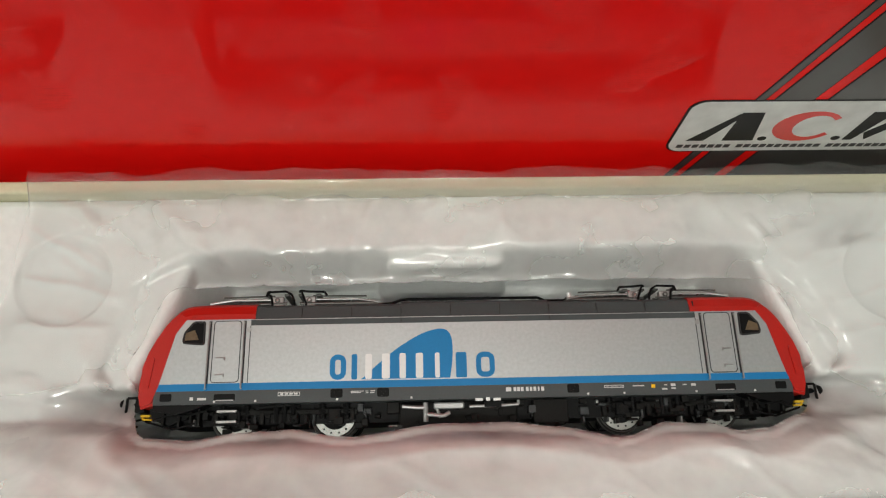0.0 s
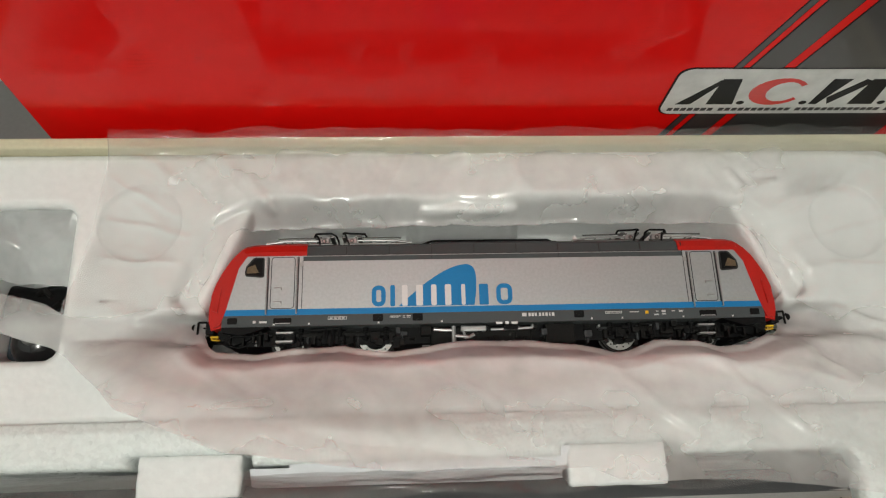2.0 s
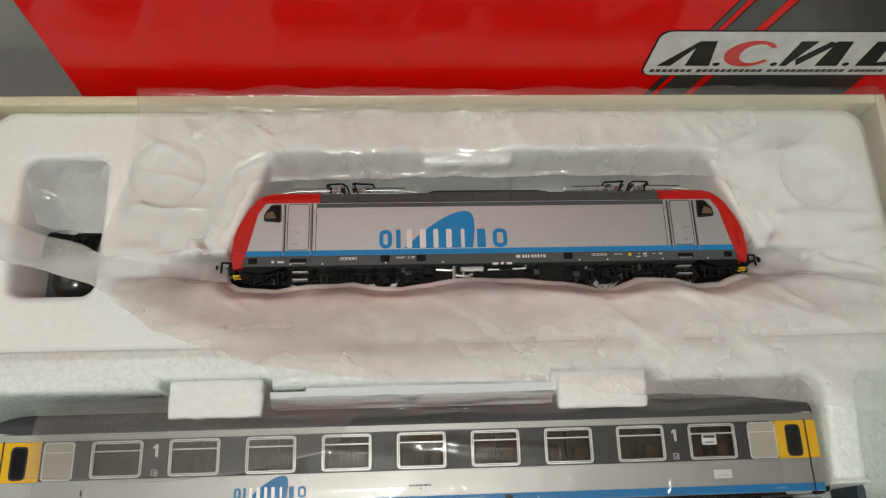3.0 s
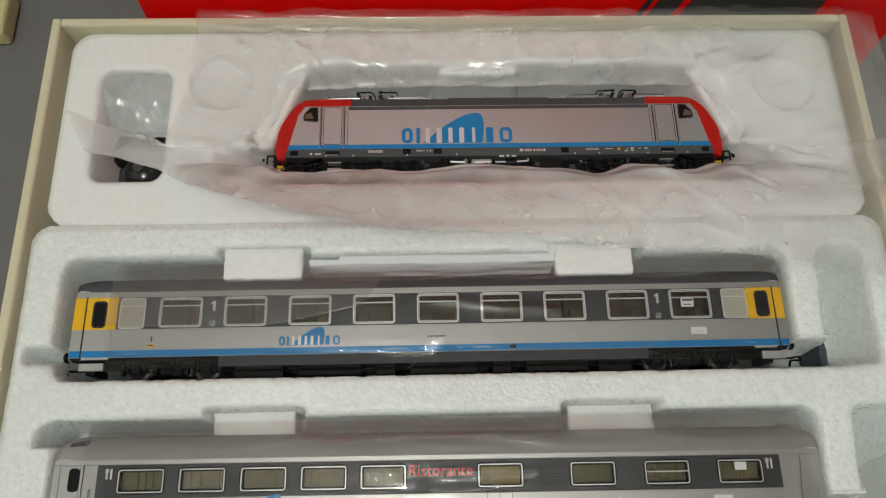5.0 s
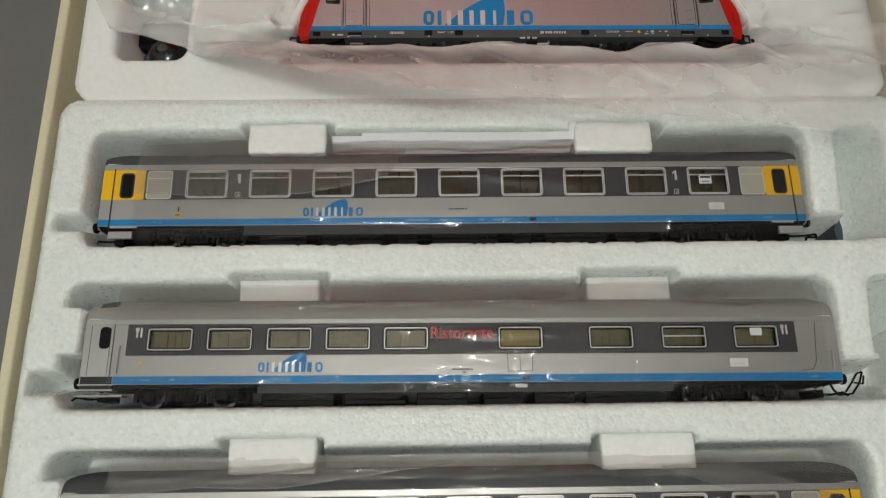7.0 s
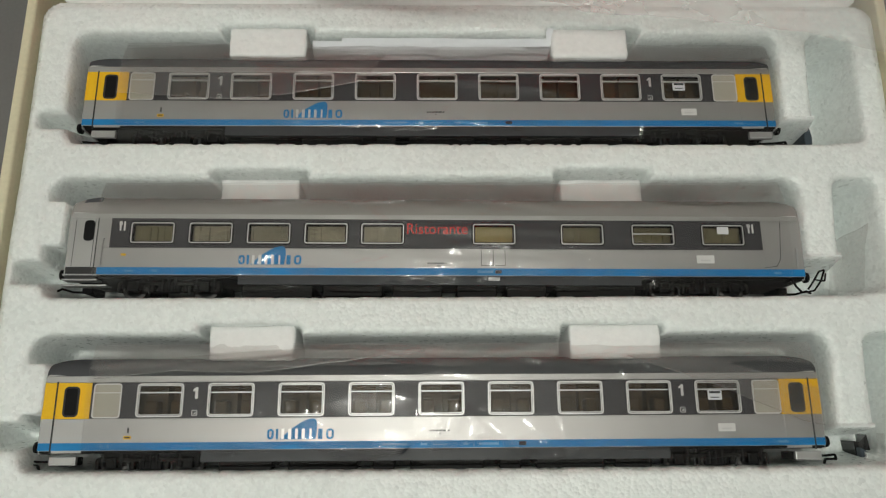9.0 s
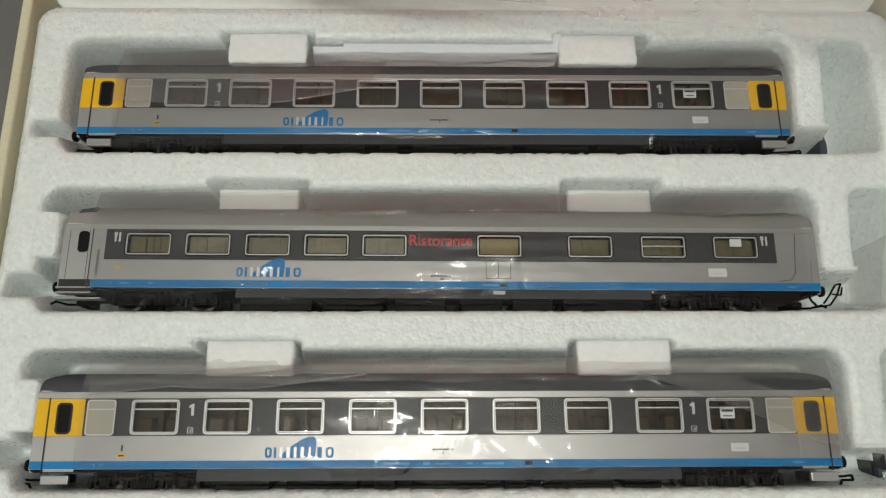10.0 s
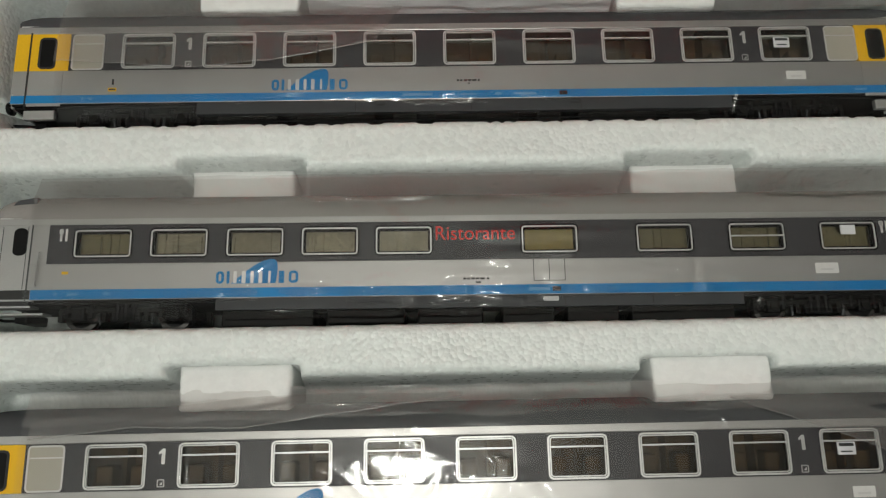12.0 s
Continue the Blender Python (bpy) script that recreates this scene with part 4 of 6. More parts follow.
        plate(bm, a + 1.8, a + 2.5, 17.9, 21.8, 0, 0.12, 0.3)
        part("pictogram", bm, WHITE, car, "white knife and fork pictogram")
    # door end with folding steps, and the plain galley end
    door = part("door", box(B(), xl + 1.0, xl + 11.5, 3.0, 23.0, -0.4, 0.1, 0.12), SILVER_COACH, car)
    for jx in (xl + 2.6, xl + 10.2):
        part("door_fold", box(B(), jx - 0.1, jx + 0.1, 3.2, 22.6, 0.0, 0.14), SOLE, door)
    part("door_window", plate(B(), -171.8, -167.6, 13.6, 22.2, -0.1, 0.2, 1.6), BLACK, door, "dark narrow door window")
    part("door_joint", box(B(), -166.6, -166.2, -0.4, 23.2, -0.3, 0.12), SOLE, car)
    part("grab_rail", wire(B(), [(-163.6, 4.2, 0.1), (-163.6, 4.4, 0.9), (-163.4, 14.2, 0.9), (-163.4, 14.6, 0.1)], 0.25), PIPE, car, "grey grab rail")
    bm = B()
    for yy in (-0.2, -2.2, -4.4):
        box(bm, xl - 0.5, -164.6 + (4 if yy < -4 else 0), yy - 0.35, yy + 0.35, -5, 0.1, 0.15)
    part("step", bm, PIPE, car, "folding steps")
    part("door_recess", box(B(), xl + 0.5, -165.2, -1.8, 2.9, -1.5, 0.07), INK, car)
    part("end_shade", prism(B(), [(103.2, 3.2), (110.6, 3.2), (112.0, 8.0), (112.0, 22.9), (103.2, 22.9)], 0.0, 0.05), SILVER_COACH, car, "silver end panel")
    part("panel_joint", wire(B(), [(102.6, 3.6, 0.02), (107.5, 4.2, 0.02), (109.3, 7.0, 0.02), (110.8, 22.8, 0.02)], 0.14), SOLE, car)
    part("grab_rail", wire(B(), [(115.6, 4.0, 0.1), (115.6, 4.0, 0.8), (116.0, 12.0, 0.8)], 0.22), PIPE, car)
    bm = ring(B(), -12.4, -2.6, 4.0, 11.2, 0.2, -0.1, 0.06, 0.1)
    box(bm, -7.6, -7.4, 4.1, 11.1, -0.1, 0.06)
    part("service_hatch", bm, INK, car, "outlined service hatch")
    buffers(car, xl, -1, 0.8)
    buffers(car, xr, 1, 0.8)
    for s, e in ((-1, xl), (1, xr)):
        bm = wire(B(), [(e - s * 4, -4.6, -16), (e + s * 2.5, -4.8, -14), (e + s * 5, -4.2, -10), (e + s * 5, -5.6, -7)], 0.5)
        box(bm, e - s * 6 - 2, e - s * 6 + 2, -6.2, -3.2, -20, -8, 0.4)
        part("coupler", bm, BLACK, car, "black wire-loop coupler")
    bm = wire(B(), [(xr + 0.5, -5.6, -6), (xr + 4.5, -5.2, -3), (xr + 6.6, -1.4, -1), (xr + 8.4, 3.0, -1), (xr + 6.8, 2.6, -2), (xr + 4.8, -1.0, -3), (xr + 2.5, -4.5, -4)], 0.38)
    part("coupling_hook", bm, BLACK, car, "bent black coupling hook")
    part("hook_bar", wire(B(), [(xr + 5.0, -1.0, -2), (xr + 8.0, -1.6, -1), (xr + 8.8, 1.6, -1)], 0.34), BLACK, car)
    part("brake_hose", wire(B(), [(xr - 8, -2.4, -1), (xr - 5.5, -0.8, -0.5), (xr - 4.0, -3.8, -1), (xr - 1, -5.5, -3)], 0.45), BLACK, car)
    for cx in (-137.0, 75.8):
        bogie(car, cx, 14.2, 5.3, -9.6, -2.6, False)
    for a, b, lo, zz in ((-108, -80, -8.6, -3), (-76, -52, -8.0, -3.4), (-48, -28, -8.4, -2.8), (-22, -6, -8.8, -3.2), (-2, 14, -8.2, -2.9), (18, 50, -8.6, -3.1)):
        part("equipment_box", box(B(), a, b, lo, -3.6, -29, zz, 0.5), DARK, car)
    mark_logo(car, -109.4, 4.2, 0.503)
    for a, b, c, d, m in ((-34, -33.2, 4.6, 5.2, INK), (-32.8, -32.0, 4.6, 5.2, INK), (-31.5, -30.5, 4.6, 5.2, INK), (-30.1, -29.2, 4.6, 5.2, INK), (-28.8, -27.4, 4.6, 5.2, INK), (-26.8, -26.1, 4.6, 5.2, INK), (-30.2, -28.6, 3.5, 4.0, INK), (-14, -7.6, 1.0, 2.0, PALE_BLUE), (-158, -157, 1.1, 1.9, PALE_BLUE), (-154, -150.5, 1.1, 1.8, PALE_BLUE), (-143, -141.2, 1.1, 1.9, PALE_BLUE), (106, 109, 1.0, 1.8, PALE_BLUE)):
        part("lettering_bar", box(B(), a, b, c, d, 0, 0.17), m, car)
    part("warning_label", plate(B(), -156.2, -154.2, 7.6, 8.5, 0, 0.12, 0.2), YELLOW, car, "small yellow label")
    part("dark_label", plate(B(), -6.8, -4.2, 0.8, 2.2, 0, 0.17, 0.2), INK, car)
    part("vent_grille", plate(B(), -9.6, -5.0, -2.2, -0.8, 0, 0.12, 0.2), PIPE, car)
    part("route_plate", plate(B(), 75.0, 82.2, 5.3, 8.6, 0, 0.16, 0.2), WHITE, car, "white destination plate")
    part("lettering_bar", box(B(), 76.6, 80.6, 6.2, 6.8, 0.1, 0.2), SILVER_LIGHT, car)
    part("reservation_slip", plate(B(), 84.6, 89.2, 17.6, 20.6, -0.4, 0.0, 0.2), PAPER, car, "white paper slip in a window")
    return car


def locomotive():
    """Electric locomotive: silver sides, red noses, grey roof, blue stripe, pantographs folded."""
    car = root("locomotive", 0, 0, 50, "silver and red electric locomotive model with blue stripe", "model locomotive")
    depth = 34.4
    side = [(-95.6, -0.7), (-92.2, 15.0), (-88.3, 20.7), (88.3, 20.7), (92.2, 15.0), (95.6, -0.7)]
    part("body", prism(B(), side, -depth, 0), SILVER, car, "silver metallic body side")
    bm = prism(B(), [(-95.8, -4.6), (-95.7, -0.7), (95.7, -0.7), (95.8, -4.6), (88, -4.6), (80, -4.6), (-80, -4.6), (-88, -4.6)], -depth, 0.02)
    part("sole", bm, LOCO_SOLE, car, "blue-grey sole bar")
    for s in (-1, 1):
        bm = prism(B(), [(s * 80, -4.6), (s * 95.8, -4.6), (s * 95.8, -6.2), (s * 89, -7.4), (s * 84, -6.0)], -depth + 2, -0.3)
        part("apron", bm, BLACK, car)
    part("stripe", box(B(), -95.2, 95.2, -0.7, 1.4, -0.5, 0.1), BLUE, car, "bright blue stripe")
    # roof fairing in three lengths
    for a, b, up in ((-68.6, -22.95, 0.0), (-22.95, 22.95, 0.5), (22.95, 68.6, 0.0)):
        outline = [(18.7, 0.05), (20.4, 0.05), (20.5, -0.15), (20.9, -0.15), (24.4 + up, -1.1), (25.3 + up, -2.2), (25.2 + up, -5.8), (21.8, -7.0), (21.8, -27.2), (25.2 + up, -28.4), (25.2 + up, -31.0), (18.7, -depth - 0.05)]
        fairing = part("roof_fairing", loft(B(), [[(x, y, z) for y, z in outline] for x in (a, b)]), LOCO_ROOF, car, "dark grey roof fairing")
        bm = B()
        n = 3
        box(bm, b - 0.12, b + 0.12, 18.8, 24.0, -1.2, 0.09)
        for i in range(1, n):
            x = a + (b - a) * i / n
            box(bm, x - 0.13, x + 0.13, 20.9, 24.0 + up, -1.9, -0.16)
        for i in range(9):
            x = a + (b - a) * (i + 0.15) / 9
            box(bm, x, x + (b - a) / 10, 20.6, 20.85, -0.2, 0.0)
        part("vent_slot", bm, INK, fairing)
    # red noses and cab roofs
    for s in (-1, 1):
        pts = [(99.4, -5.6), (100.4, -2.0), (100.5, 2.0), (99.8, 6.5), (98.4, 11.0), (96.4, 15.0), (94.2, 18.7), (92.6, 21.2), (91.2, 22.4), (89.8, 22.6), (88.0, 20.9), (92.1, 14.8), (95.4, 1.0), (95.7, -4.6)]
        bm = prism(B(), [(s * x, y) for x, y in pts], -depth - 0.05, 0.12)
        bmesh.ops.bevel(bm, geom=[e for e in bm.edges if abs(e.verts[0].co.z - e.verts[1].co.z) < 0.01 and min(abs(e.verts[0].co.x), abs(e.verts[1].co.x)) > 90.5 and e.verts[0].co.z > -1], offset=0.7, segments=2, affect="EDGES")
        part("nose", bm, RED, car, "glossy red nose")
        part("nose_bulge", loft(B(), [[(s * 100.4, -3.0, z), (s * (100.6 + k), 1.0, z), (s * (99.4 + k), 5.0, z), (s * (97.8 + 0.6 * k), 9.0, z)] for z, k in ((-1.2, 0.0), (-4, 0.9), (-10, 1.8), (-17, 2.2), (-24, 1.8), (-30, 0.9), (-33, 0.0))], False), RED, car)
        outline = [(20.7, 0.14), (22.0, 0.1), (24.4, -0.9), (25.4, -2.2), (25.5, -5.2), (22.6, -8), (22.6, -26), (24.6, -30), (20.6, -depth - 0.1)]
        rows = [[(s * x, y + dy * (y > 21), z) for y, z in outline] for x, dy in ((67.4, 0.3), (80, 0.3), (86.5, 0.1), (89.2, -0.5), (91.0, -1.6), (92.3, -3.0))]
        part("cab_roof", loft(B(), rows), RED, car, "red cab roof")
        # nose ridge, headlight niche
        part("nose_ridge", prism(B(), [(s * 97.4, 0.5), (s * 99.4, 1.2), (s * 98.4, 6.2), (s * 96.8, 9.5), (s * 96.4, 8.8)], 0.0, 0.55), RED, car)
        # cab window
        wpts = [(82.5, 19.9), (82.3, 13.4), (82.9, 13.1), (88.2, 13.6), (88.6, 14.4), (88.2, 16.8), (86.0, 19.6), (85.2, 20.0)]
        win = part("cab_window", prism(B(), [(s * (x * 0.985 + 1.28), y * 0.94 + 1.0) for x, y in wpts], -0.2, 0.16), BLACK, car, "dark cab side window")
        part("cab_inside", prism(B(), [(s * x, y) for x, y in ((84.0, 14.6), (88.2, 14.4), (88.0, 16.6), (85.4, 17.6))], 0.1, 0.2), BROWN, win)
        bm = B()
        loop = [(s * x, y, 0.12) for x, y in wpts]
        wire(bm, loop + loop[:1], 0.3)
        part("window_seal", bm, INK, win)
        # door with rails
        door = part("door", plate(B(), *sorted((s * 71.6, s * 79.4)), 1.9, 20.0, 0, 0.16, 0.9), SILVER, car, "silver cab door")
        part("door_joint", ring(B(), *sorted((s * 71.3, s * 79.7)), 1.6, 20.3, 0.24, 0, 0.1, 1.1), SOLE, door)
        bm = wire(B(), [(s * 78.4, 9.0, 0.2), (s * 75.8, 9.0, 0.5), (s * 75.8, 8.2, 0.5)], 0.22)
        wire(bm, [(s * 78.4, 4.0, 0.2), (s * 75.8, 4.0, 0.5), (s * 75.8, 3.2, 0.5)], 0.22)
        part("door_handle", bm, PIPE, door)
        for xx in (70.4, 80.8):
            bm = wire(B(), [(s * xx, 19.6, 0.2), (s * xx, 19.6, 0.9), (s * xx, -0.2, 0.9), (s * xx, -0.2, 0.2)], 0.24)
            rail = part("handrail", bm, PIPE, car, "thin grey handrail")
            part("rail_recess", box(B(), s * xx - 0.45, s * xx + 0.45, 0.2, 20.2, -0.1, 0.06), SOLE, rail)
        part("panel_joint", box(B(), s * 68.7 - 0.12, s * 68.7 + 0.12, 1.5, 18.6, 0, 0.05), SOLE, car)
        part("lock", rod(B(), (s * 69.2, 17.4, 0), (s * 69.2, 17.4, 0.3), 0.8, 16), PIPE, car)
        # steps, niches, buffer beam
        part("step_niche", plate(B(), *sorted((s * 72.0, s * 78.2)), -3.8, -1.7, -0.3, 0.08, 0.4), BLACK, car)
        part("niche_step", box(B(), *sorted((s * 72.4, s * 77.6)), -3.7, -3.4, 0, 0.14), PIPE, car)
        for yy in (-6.6, -9.6):
            part("step", box(B(), *sorted((s * 71.6, s * 77.4)), yy - 0.3, yy + 0.3, -4, -1.2), PIPE, car)
        part("light_niche", plate(B(), *sorted((s * 90.5, s * 93.9)), -3.6, -1.4, -0.2, 0.1, 0.4), BLACK, car)
        part("beam", box(B(), *sorted((s * 98.6, s * 101.6)), -6.5, -2.2, -depth + 2, -1.5, 0.5), BLACK, car)
        for z in (-7.2, -27.2):
            bm = rod(B(), (s * 101, -4.4, z), (s * 106.6, -4.4, z), 1.5, 14)
            rod(bm, (s * 106.4, -4.4, z), (s * 108.6, -4.4, z), 2.9, 20, 2.6)
            part("buffer", bm, BLACK, car, "round black buffer", True)
        bm = wire(B(), [(s * 101.8, -2.0, -4), (s * 104.6, -2.0, -3.6), (s * 104.8, -9.4, -3.6), (s * 101, -10.4, -4)], 0.4)
        wire(bm, [(s * 100.5, -8.0, -6), (s * 105.4, -9.2, -6), (s * 109.0, -8.8, -8)], 0.35)
        part("plough_bracket", bm, BLACK, car)
        bm = box(B(), *sorted((s * 97.4, s * 100.2)), -7.6, -6.9, -6, -3, 0.2)
        wire(bm, [(s * 97, -8.4, -4), (s * 99.8, -8.2, -4), (s * 99.8, -7.4, -4)], 0.3)
        part("brake_tap", bm, BRASS, car, "yellow brake tap")
        part("plough", prism(B(), [(s * 85, -5), (s * 98, -5), (s * 98, -8.2), (s * 92, -10.2), (s * 87, -8.4)], -depth + 4, -4.2), BLACK, car)
    for s in (-1, 1):
        for xx, h in ((82.6, 4.6), (85.0, 3.4), (88.4, 5.2), (93.0, 4.0)):
            part("bracket", box(B(), *sorted((s * xx, s * (xx + 0.8))), -6.2 - h, -5.6, -8, -2.6, 0.2), DARK, car)
        part("brake_pipe", wire(B(), [(s * 80.6, -6.2, -2.4), (s * 86.6, -7.6, -2.4), (s * 91.6, -7.2, -2.2), (s * 96.0, -8.8, -2.4)], 0.34, 8), BLACK, car)
        part("rail_guard", wire(B(), [(s * 84.0, -9.8, -2.8), (s * 90.4, -11.4, -2.8), (s * 98.4, -9.0, -2.8)], 0.3, 8), BLACK, car)
    for cx in (-58.1, 59.0):
        bogie(car, cx, 14.9, 7.1, -15.1, -4.4, True)
    # gear between and round the bogies
    rng = random.Random(5)
    for i in range(120):
        x = rng.uniform(-86, 86)
        w, h = rng.uniform(0.5, 3.0), rng.uniform(0.4, 2.4)
        y = rng.uniform(-12.5, -5.2)
        part("underframe_fitting", box(B(), x - w / 2, x + w / 2, y - h / 2, y + h / 2, -8, rng.uniform(-4.6, -2.2), 0.15, 1), rng.choice((BLACK, DARK, DARK, SOLE, PIPE if w * h < 1.6 else DARK)), car)
    part("underframe", box(B(), -94, 94, -10.5, -4.4, -30, -6.2), BLACK, car)
    part("transformer", box(B(), -24, 12, -13.0, -5.0, -29, -4.2, 0.6), DARK, car)
    part("battery_box", box(B(), 16.6, 27.2, -12.0, -4.9, -28, -2.6, 0.4), DARK, car, "dark battery box")
    part("cylinder_box", box(B(), -27.4, -23.6, -8.2, -4.9, -12, -2.2, 0.3), DARK, car)
    bm = wire(B(), [(-22.8, -6.2, -2.6), (-18.4, -6.6, -2.4), (-15.8, -6.6, -2.4), (-15.6, -8.6, -2.4), (-10.4, -9.2, -2.4), (-8.6, -8.2, -2.4)], 0.62, 10)
    wire(bm, [(-15.8, -5.2, -2.2), (-15.8, -10.8, -2.6)], 0.8, 10)
    wire(bm, [(-12.5, -6.6, -2.2), (-11.5, -9.8, -2.4)], 0.5)
    wire(bm, [(-2.6, -6.6, -2.6), (8.6, -6.4, -2.6), (12.2, -6.2, -2.6), (12.2, -5.0, -2.6)], 0.5, 10)
    part("air_pipe", bm, PIPE, car, "silver air pipes")
    bm = box(B(), -13.4, -4.2, -7.2, -5.2, -4, -1.8, 0.5)
    for k in range(5):
        rod(bm, (-12.4 + k * 1.8, -6.2, -1.9), (-12.4 + k * 1.8, -6.2, -1.5), 0.55, 10)
    part("valve_block", bm, PIPE, car, "silver valve block")
    part("socket_box", box(B(), 1.8, 7.0, -6.9, -5.2, -4, -1.9, 0.2), BLACK, car)
    # roof gear
    for s in (-1, 1):
        for inner in (False, True):
            # the outer pantograph points to the nose, the inner one to the middle
            hub, tip, way = (52.0, 29.0, -1) if inner else (62.0, 84.0, 1)
            pan = part("pantograph", box(B(), *sorted((s * (hub - 4), s * (hub + 4))), 21.8, 25.4, -26, -8, 0.3), ARM, car, "folded dark metal pantograph")
            for z in (-5.2, -27.6):
                part("frame_bar", wire(B(), [(s * (hub - way * 3), 26.6, z), (s * (tip - way * 3), 26.5, z), (s * tip, 25.6, z)], 0.45, 8), ARM, pan)
                part("arm", wire(B(), [(s * hub, 28.2, z - 1.0), (s * (tip - way * 8), 28.0, z - 0.6), (s * (tip - way * 1.0), 26.8, z)], 0.34, 8), PIPE, pan)
                part("arm", wire(B(), [(s * (hub + way * 1), 29.2, z - 0.6), (s * (tip - way * 5), 28.9, z - 0.6)], 0.26, 6), ARM, pan)
            for z in (-12.0, -16.8, -21.5):
                part("arm", wire(B(), [(s * hub, 28.9, z), (s * (tip - way * 2.5), 28.6, z), (s * tip, 26.6, z)], 0.42, 8), ARM, pan)
            part("arm", wire(B(), [(s * (hub + way * 3), 27.0, -10), (s * (tip - way * 6), 29.2, -22)], 0.22, 6), ARM, pan)
            part("arm", wire(B(), [(s * (hub + way * 3), 27.2, -22), (s * (tip - way * 6), 29.2, -11)], 0.22, 6), ARM, pan)
            for k in (0.3, 0.55, 0.8):
                cx = s * (hub + (tip - hub) * k)
                part("cross_bar", wire(B(), [(cx, 28.2, -7.5), (cx, 28.4, -26)], 0.24, 6), ARM, pan)
            for z in (-5.6, -27.8):
                bm = box(B(), *sorted((s * (hub - 1.9), s * (hub + 1.9))), 25.6, 28.9, z - 1.6, z + 0.6, 0.35)
                joint = part("joint", bm, PIPE, pan, "grey joint block")
                part("joint_pin", rod(B(), (s * hub, 27.6, z + 0.4), (s * hub, 27.6, z + 1.0), 0.85, 12), ARM, joint)
                part("joint_pin", rod(B(), (s * hub, 27.6, z + 0.8), (s * hub, 27.6, z + 1.2), 0.4, 10), STEEL, joint)
            part("spring", rod(B(), (s * (hub + way * 4.5), 26.9, -8.8), (s * (hub + way * 9.5), 26.9, -8.8), 0.6, 8), ARM, pan)
            part("spring", rod(B(), (s * (hub + way * 11), 27.4, -9.6), (s * (hub + way * 15), 27.6, -9.6), 0.5, 8), PIPE, pan)
            # contact strips end in bent horns
            for d in (-2.8, 2.8):
                part("contact_strip", box(B(), *sorted((s * (hub + d - 0.8), s * (hub + d + 0.8))), 29.0, 29.7, -28.4, -5.0, 0.2), ARM, pan)
            for z in (-4.4, -29.0):
                if inner:
                    shapes = ([(46.4, 28.8), (47.2, 30.1), (52.6, 30.3), (54.8, 30.6), (55.2, 30.0)], [(54.6, 30.5), (53.8, 28.6), (53.0, 26.4), (52.8, 25.0)])
                else:
                    shapes = ([(65.4, 28.8), (65.0, 30.2), (59.4, 30.4), (57.6, 29.4), (56.7, 27.4), (56.4, 25.2)], [(65.2, 30.2), (63.8, 28.4), (63.4, 25.6)])
                for pts in shapes:
                    part("horn", wire(B(), [(s * x, y, z) for x, y in pts], 0.38), BLACK, pan, "black bent horn")
    part("roof_conductor", wire(B(), [(-30, 26.6, -8), (-26.0, 26.8, -8), (-23.0, 27.9, -8), (-20.6, 28.1, -8), (21.0, 28.0, -8), (23.4, 26.9, -8), (30, 26.9, -8)], 0.46), BLACK, car, "thin black roof conductor bar")
    for x in (-19, -9, 3, 13, 20):
        bm = rod(B(), (x, 22.0, -9), (x, 28.6, -9), 0.6, 10)
        for k in range(3):
            rod(bm, (x, 26.0 + k * 0.9, -9), (x, 26.4 + k * 0.9, -9), 1.0, 12)
        part("insulator", bm, PIPE, car, "grey ribbed insulator")
    part("insulator", rod(B(), (31.5, 22.0, -8), (31.5, 29.4, -8), 1.5, 12, 0.7), WHITE, car, "white cone insulator")
    # markings
    mark_logo(car, -44.4, 1.75, 1.0)
    for a, b in ((8.3, 9.9), (10.6, 11.4), (11.7, 12.5), (12.8, 13.6), (14.3, 15.1), (15.5, 16.2), (16.6, 17.4), (17.9, 18.4), (18.9, 19.8)):
        part("lettering_bar", box(B(), a, b, -2.7, -1.5, 0, 0.1), SILVER_LIGHT, car)
    for a, b, c, d in ((-59.5, -53.0, -2.6, -1.5), (38, 44.0, -2.3, -1.5)):
        part("lettering_frame", ring(B(), a, b, c, d, 0.16, 0, 0.1, 0.1), SILVER_LIGHT, car)
        for k in range(4):
            part("lettering_bar", box(B(), a + 0.6 + k * 1.4, a + 1.6 + k * 1.4, c + 0.35, d - 0.35, 0, 0.1), SILVER_LIGHT, car)
    for a, b, c, d in ((-38.0, -34.2, -1.8, -1.6), (-38.0, -35.0, -2.2, -2.0), (-33.6, -32.8, -1.8, -1.6), (-32.2, -30.8, -1.8, -1.55), (-33.6, -32.8, -2.3, -2.1), (-32.2, -31.0, -2.3, -2.1), (46.8, 50.2, -2.0, -1.7), (58.4, 59.8, -2.2, -1.4), (58.4, 59.8, -3.0, -2.6), (56.4, 57.2, -1.9, -1.6), (55.6, 57.2, -3.2, -2.7), (62, 63.2, -1.9, -1.6), (64.6, 66.0, -2.2, -1.5), (-85.2, -84.2, -3.4, -2.5), (-83.0, -80.4, -3.4, -2.7), (-1, 1.2, -5.3, -4.5), (2.2, 3.4, -5.3, -4.3), (4.4, 6.6, -5.3, -4.5)):
        part("lettering_bar", box(B(), a, b, c, d, 0, 0.1), SILVER_LIGHT, car)
    for a in (-42.2, -28.4, 28.6):
        sock = part("socket", plate(B(), a - 1.8, a + 1.8, -3.5, -0.9, -0.2, 0.12, 0.5), BLACK, car, "black cable socket")
        for kx, ky in ((-0.8, 0.4), (0.1, -0.3), (0.7, 0.5), (-0.4, -0.7)):
            part("pin", rod(B(), (a + kx, -2.2 + ky, 0.1), (a + kx, -2.2 + ky, 0.3), 0.22, 8), DARK, sock)
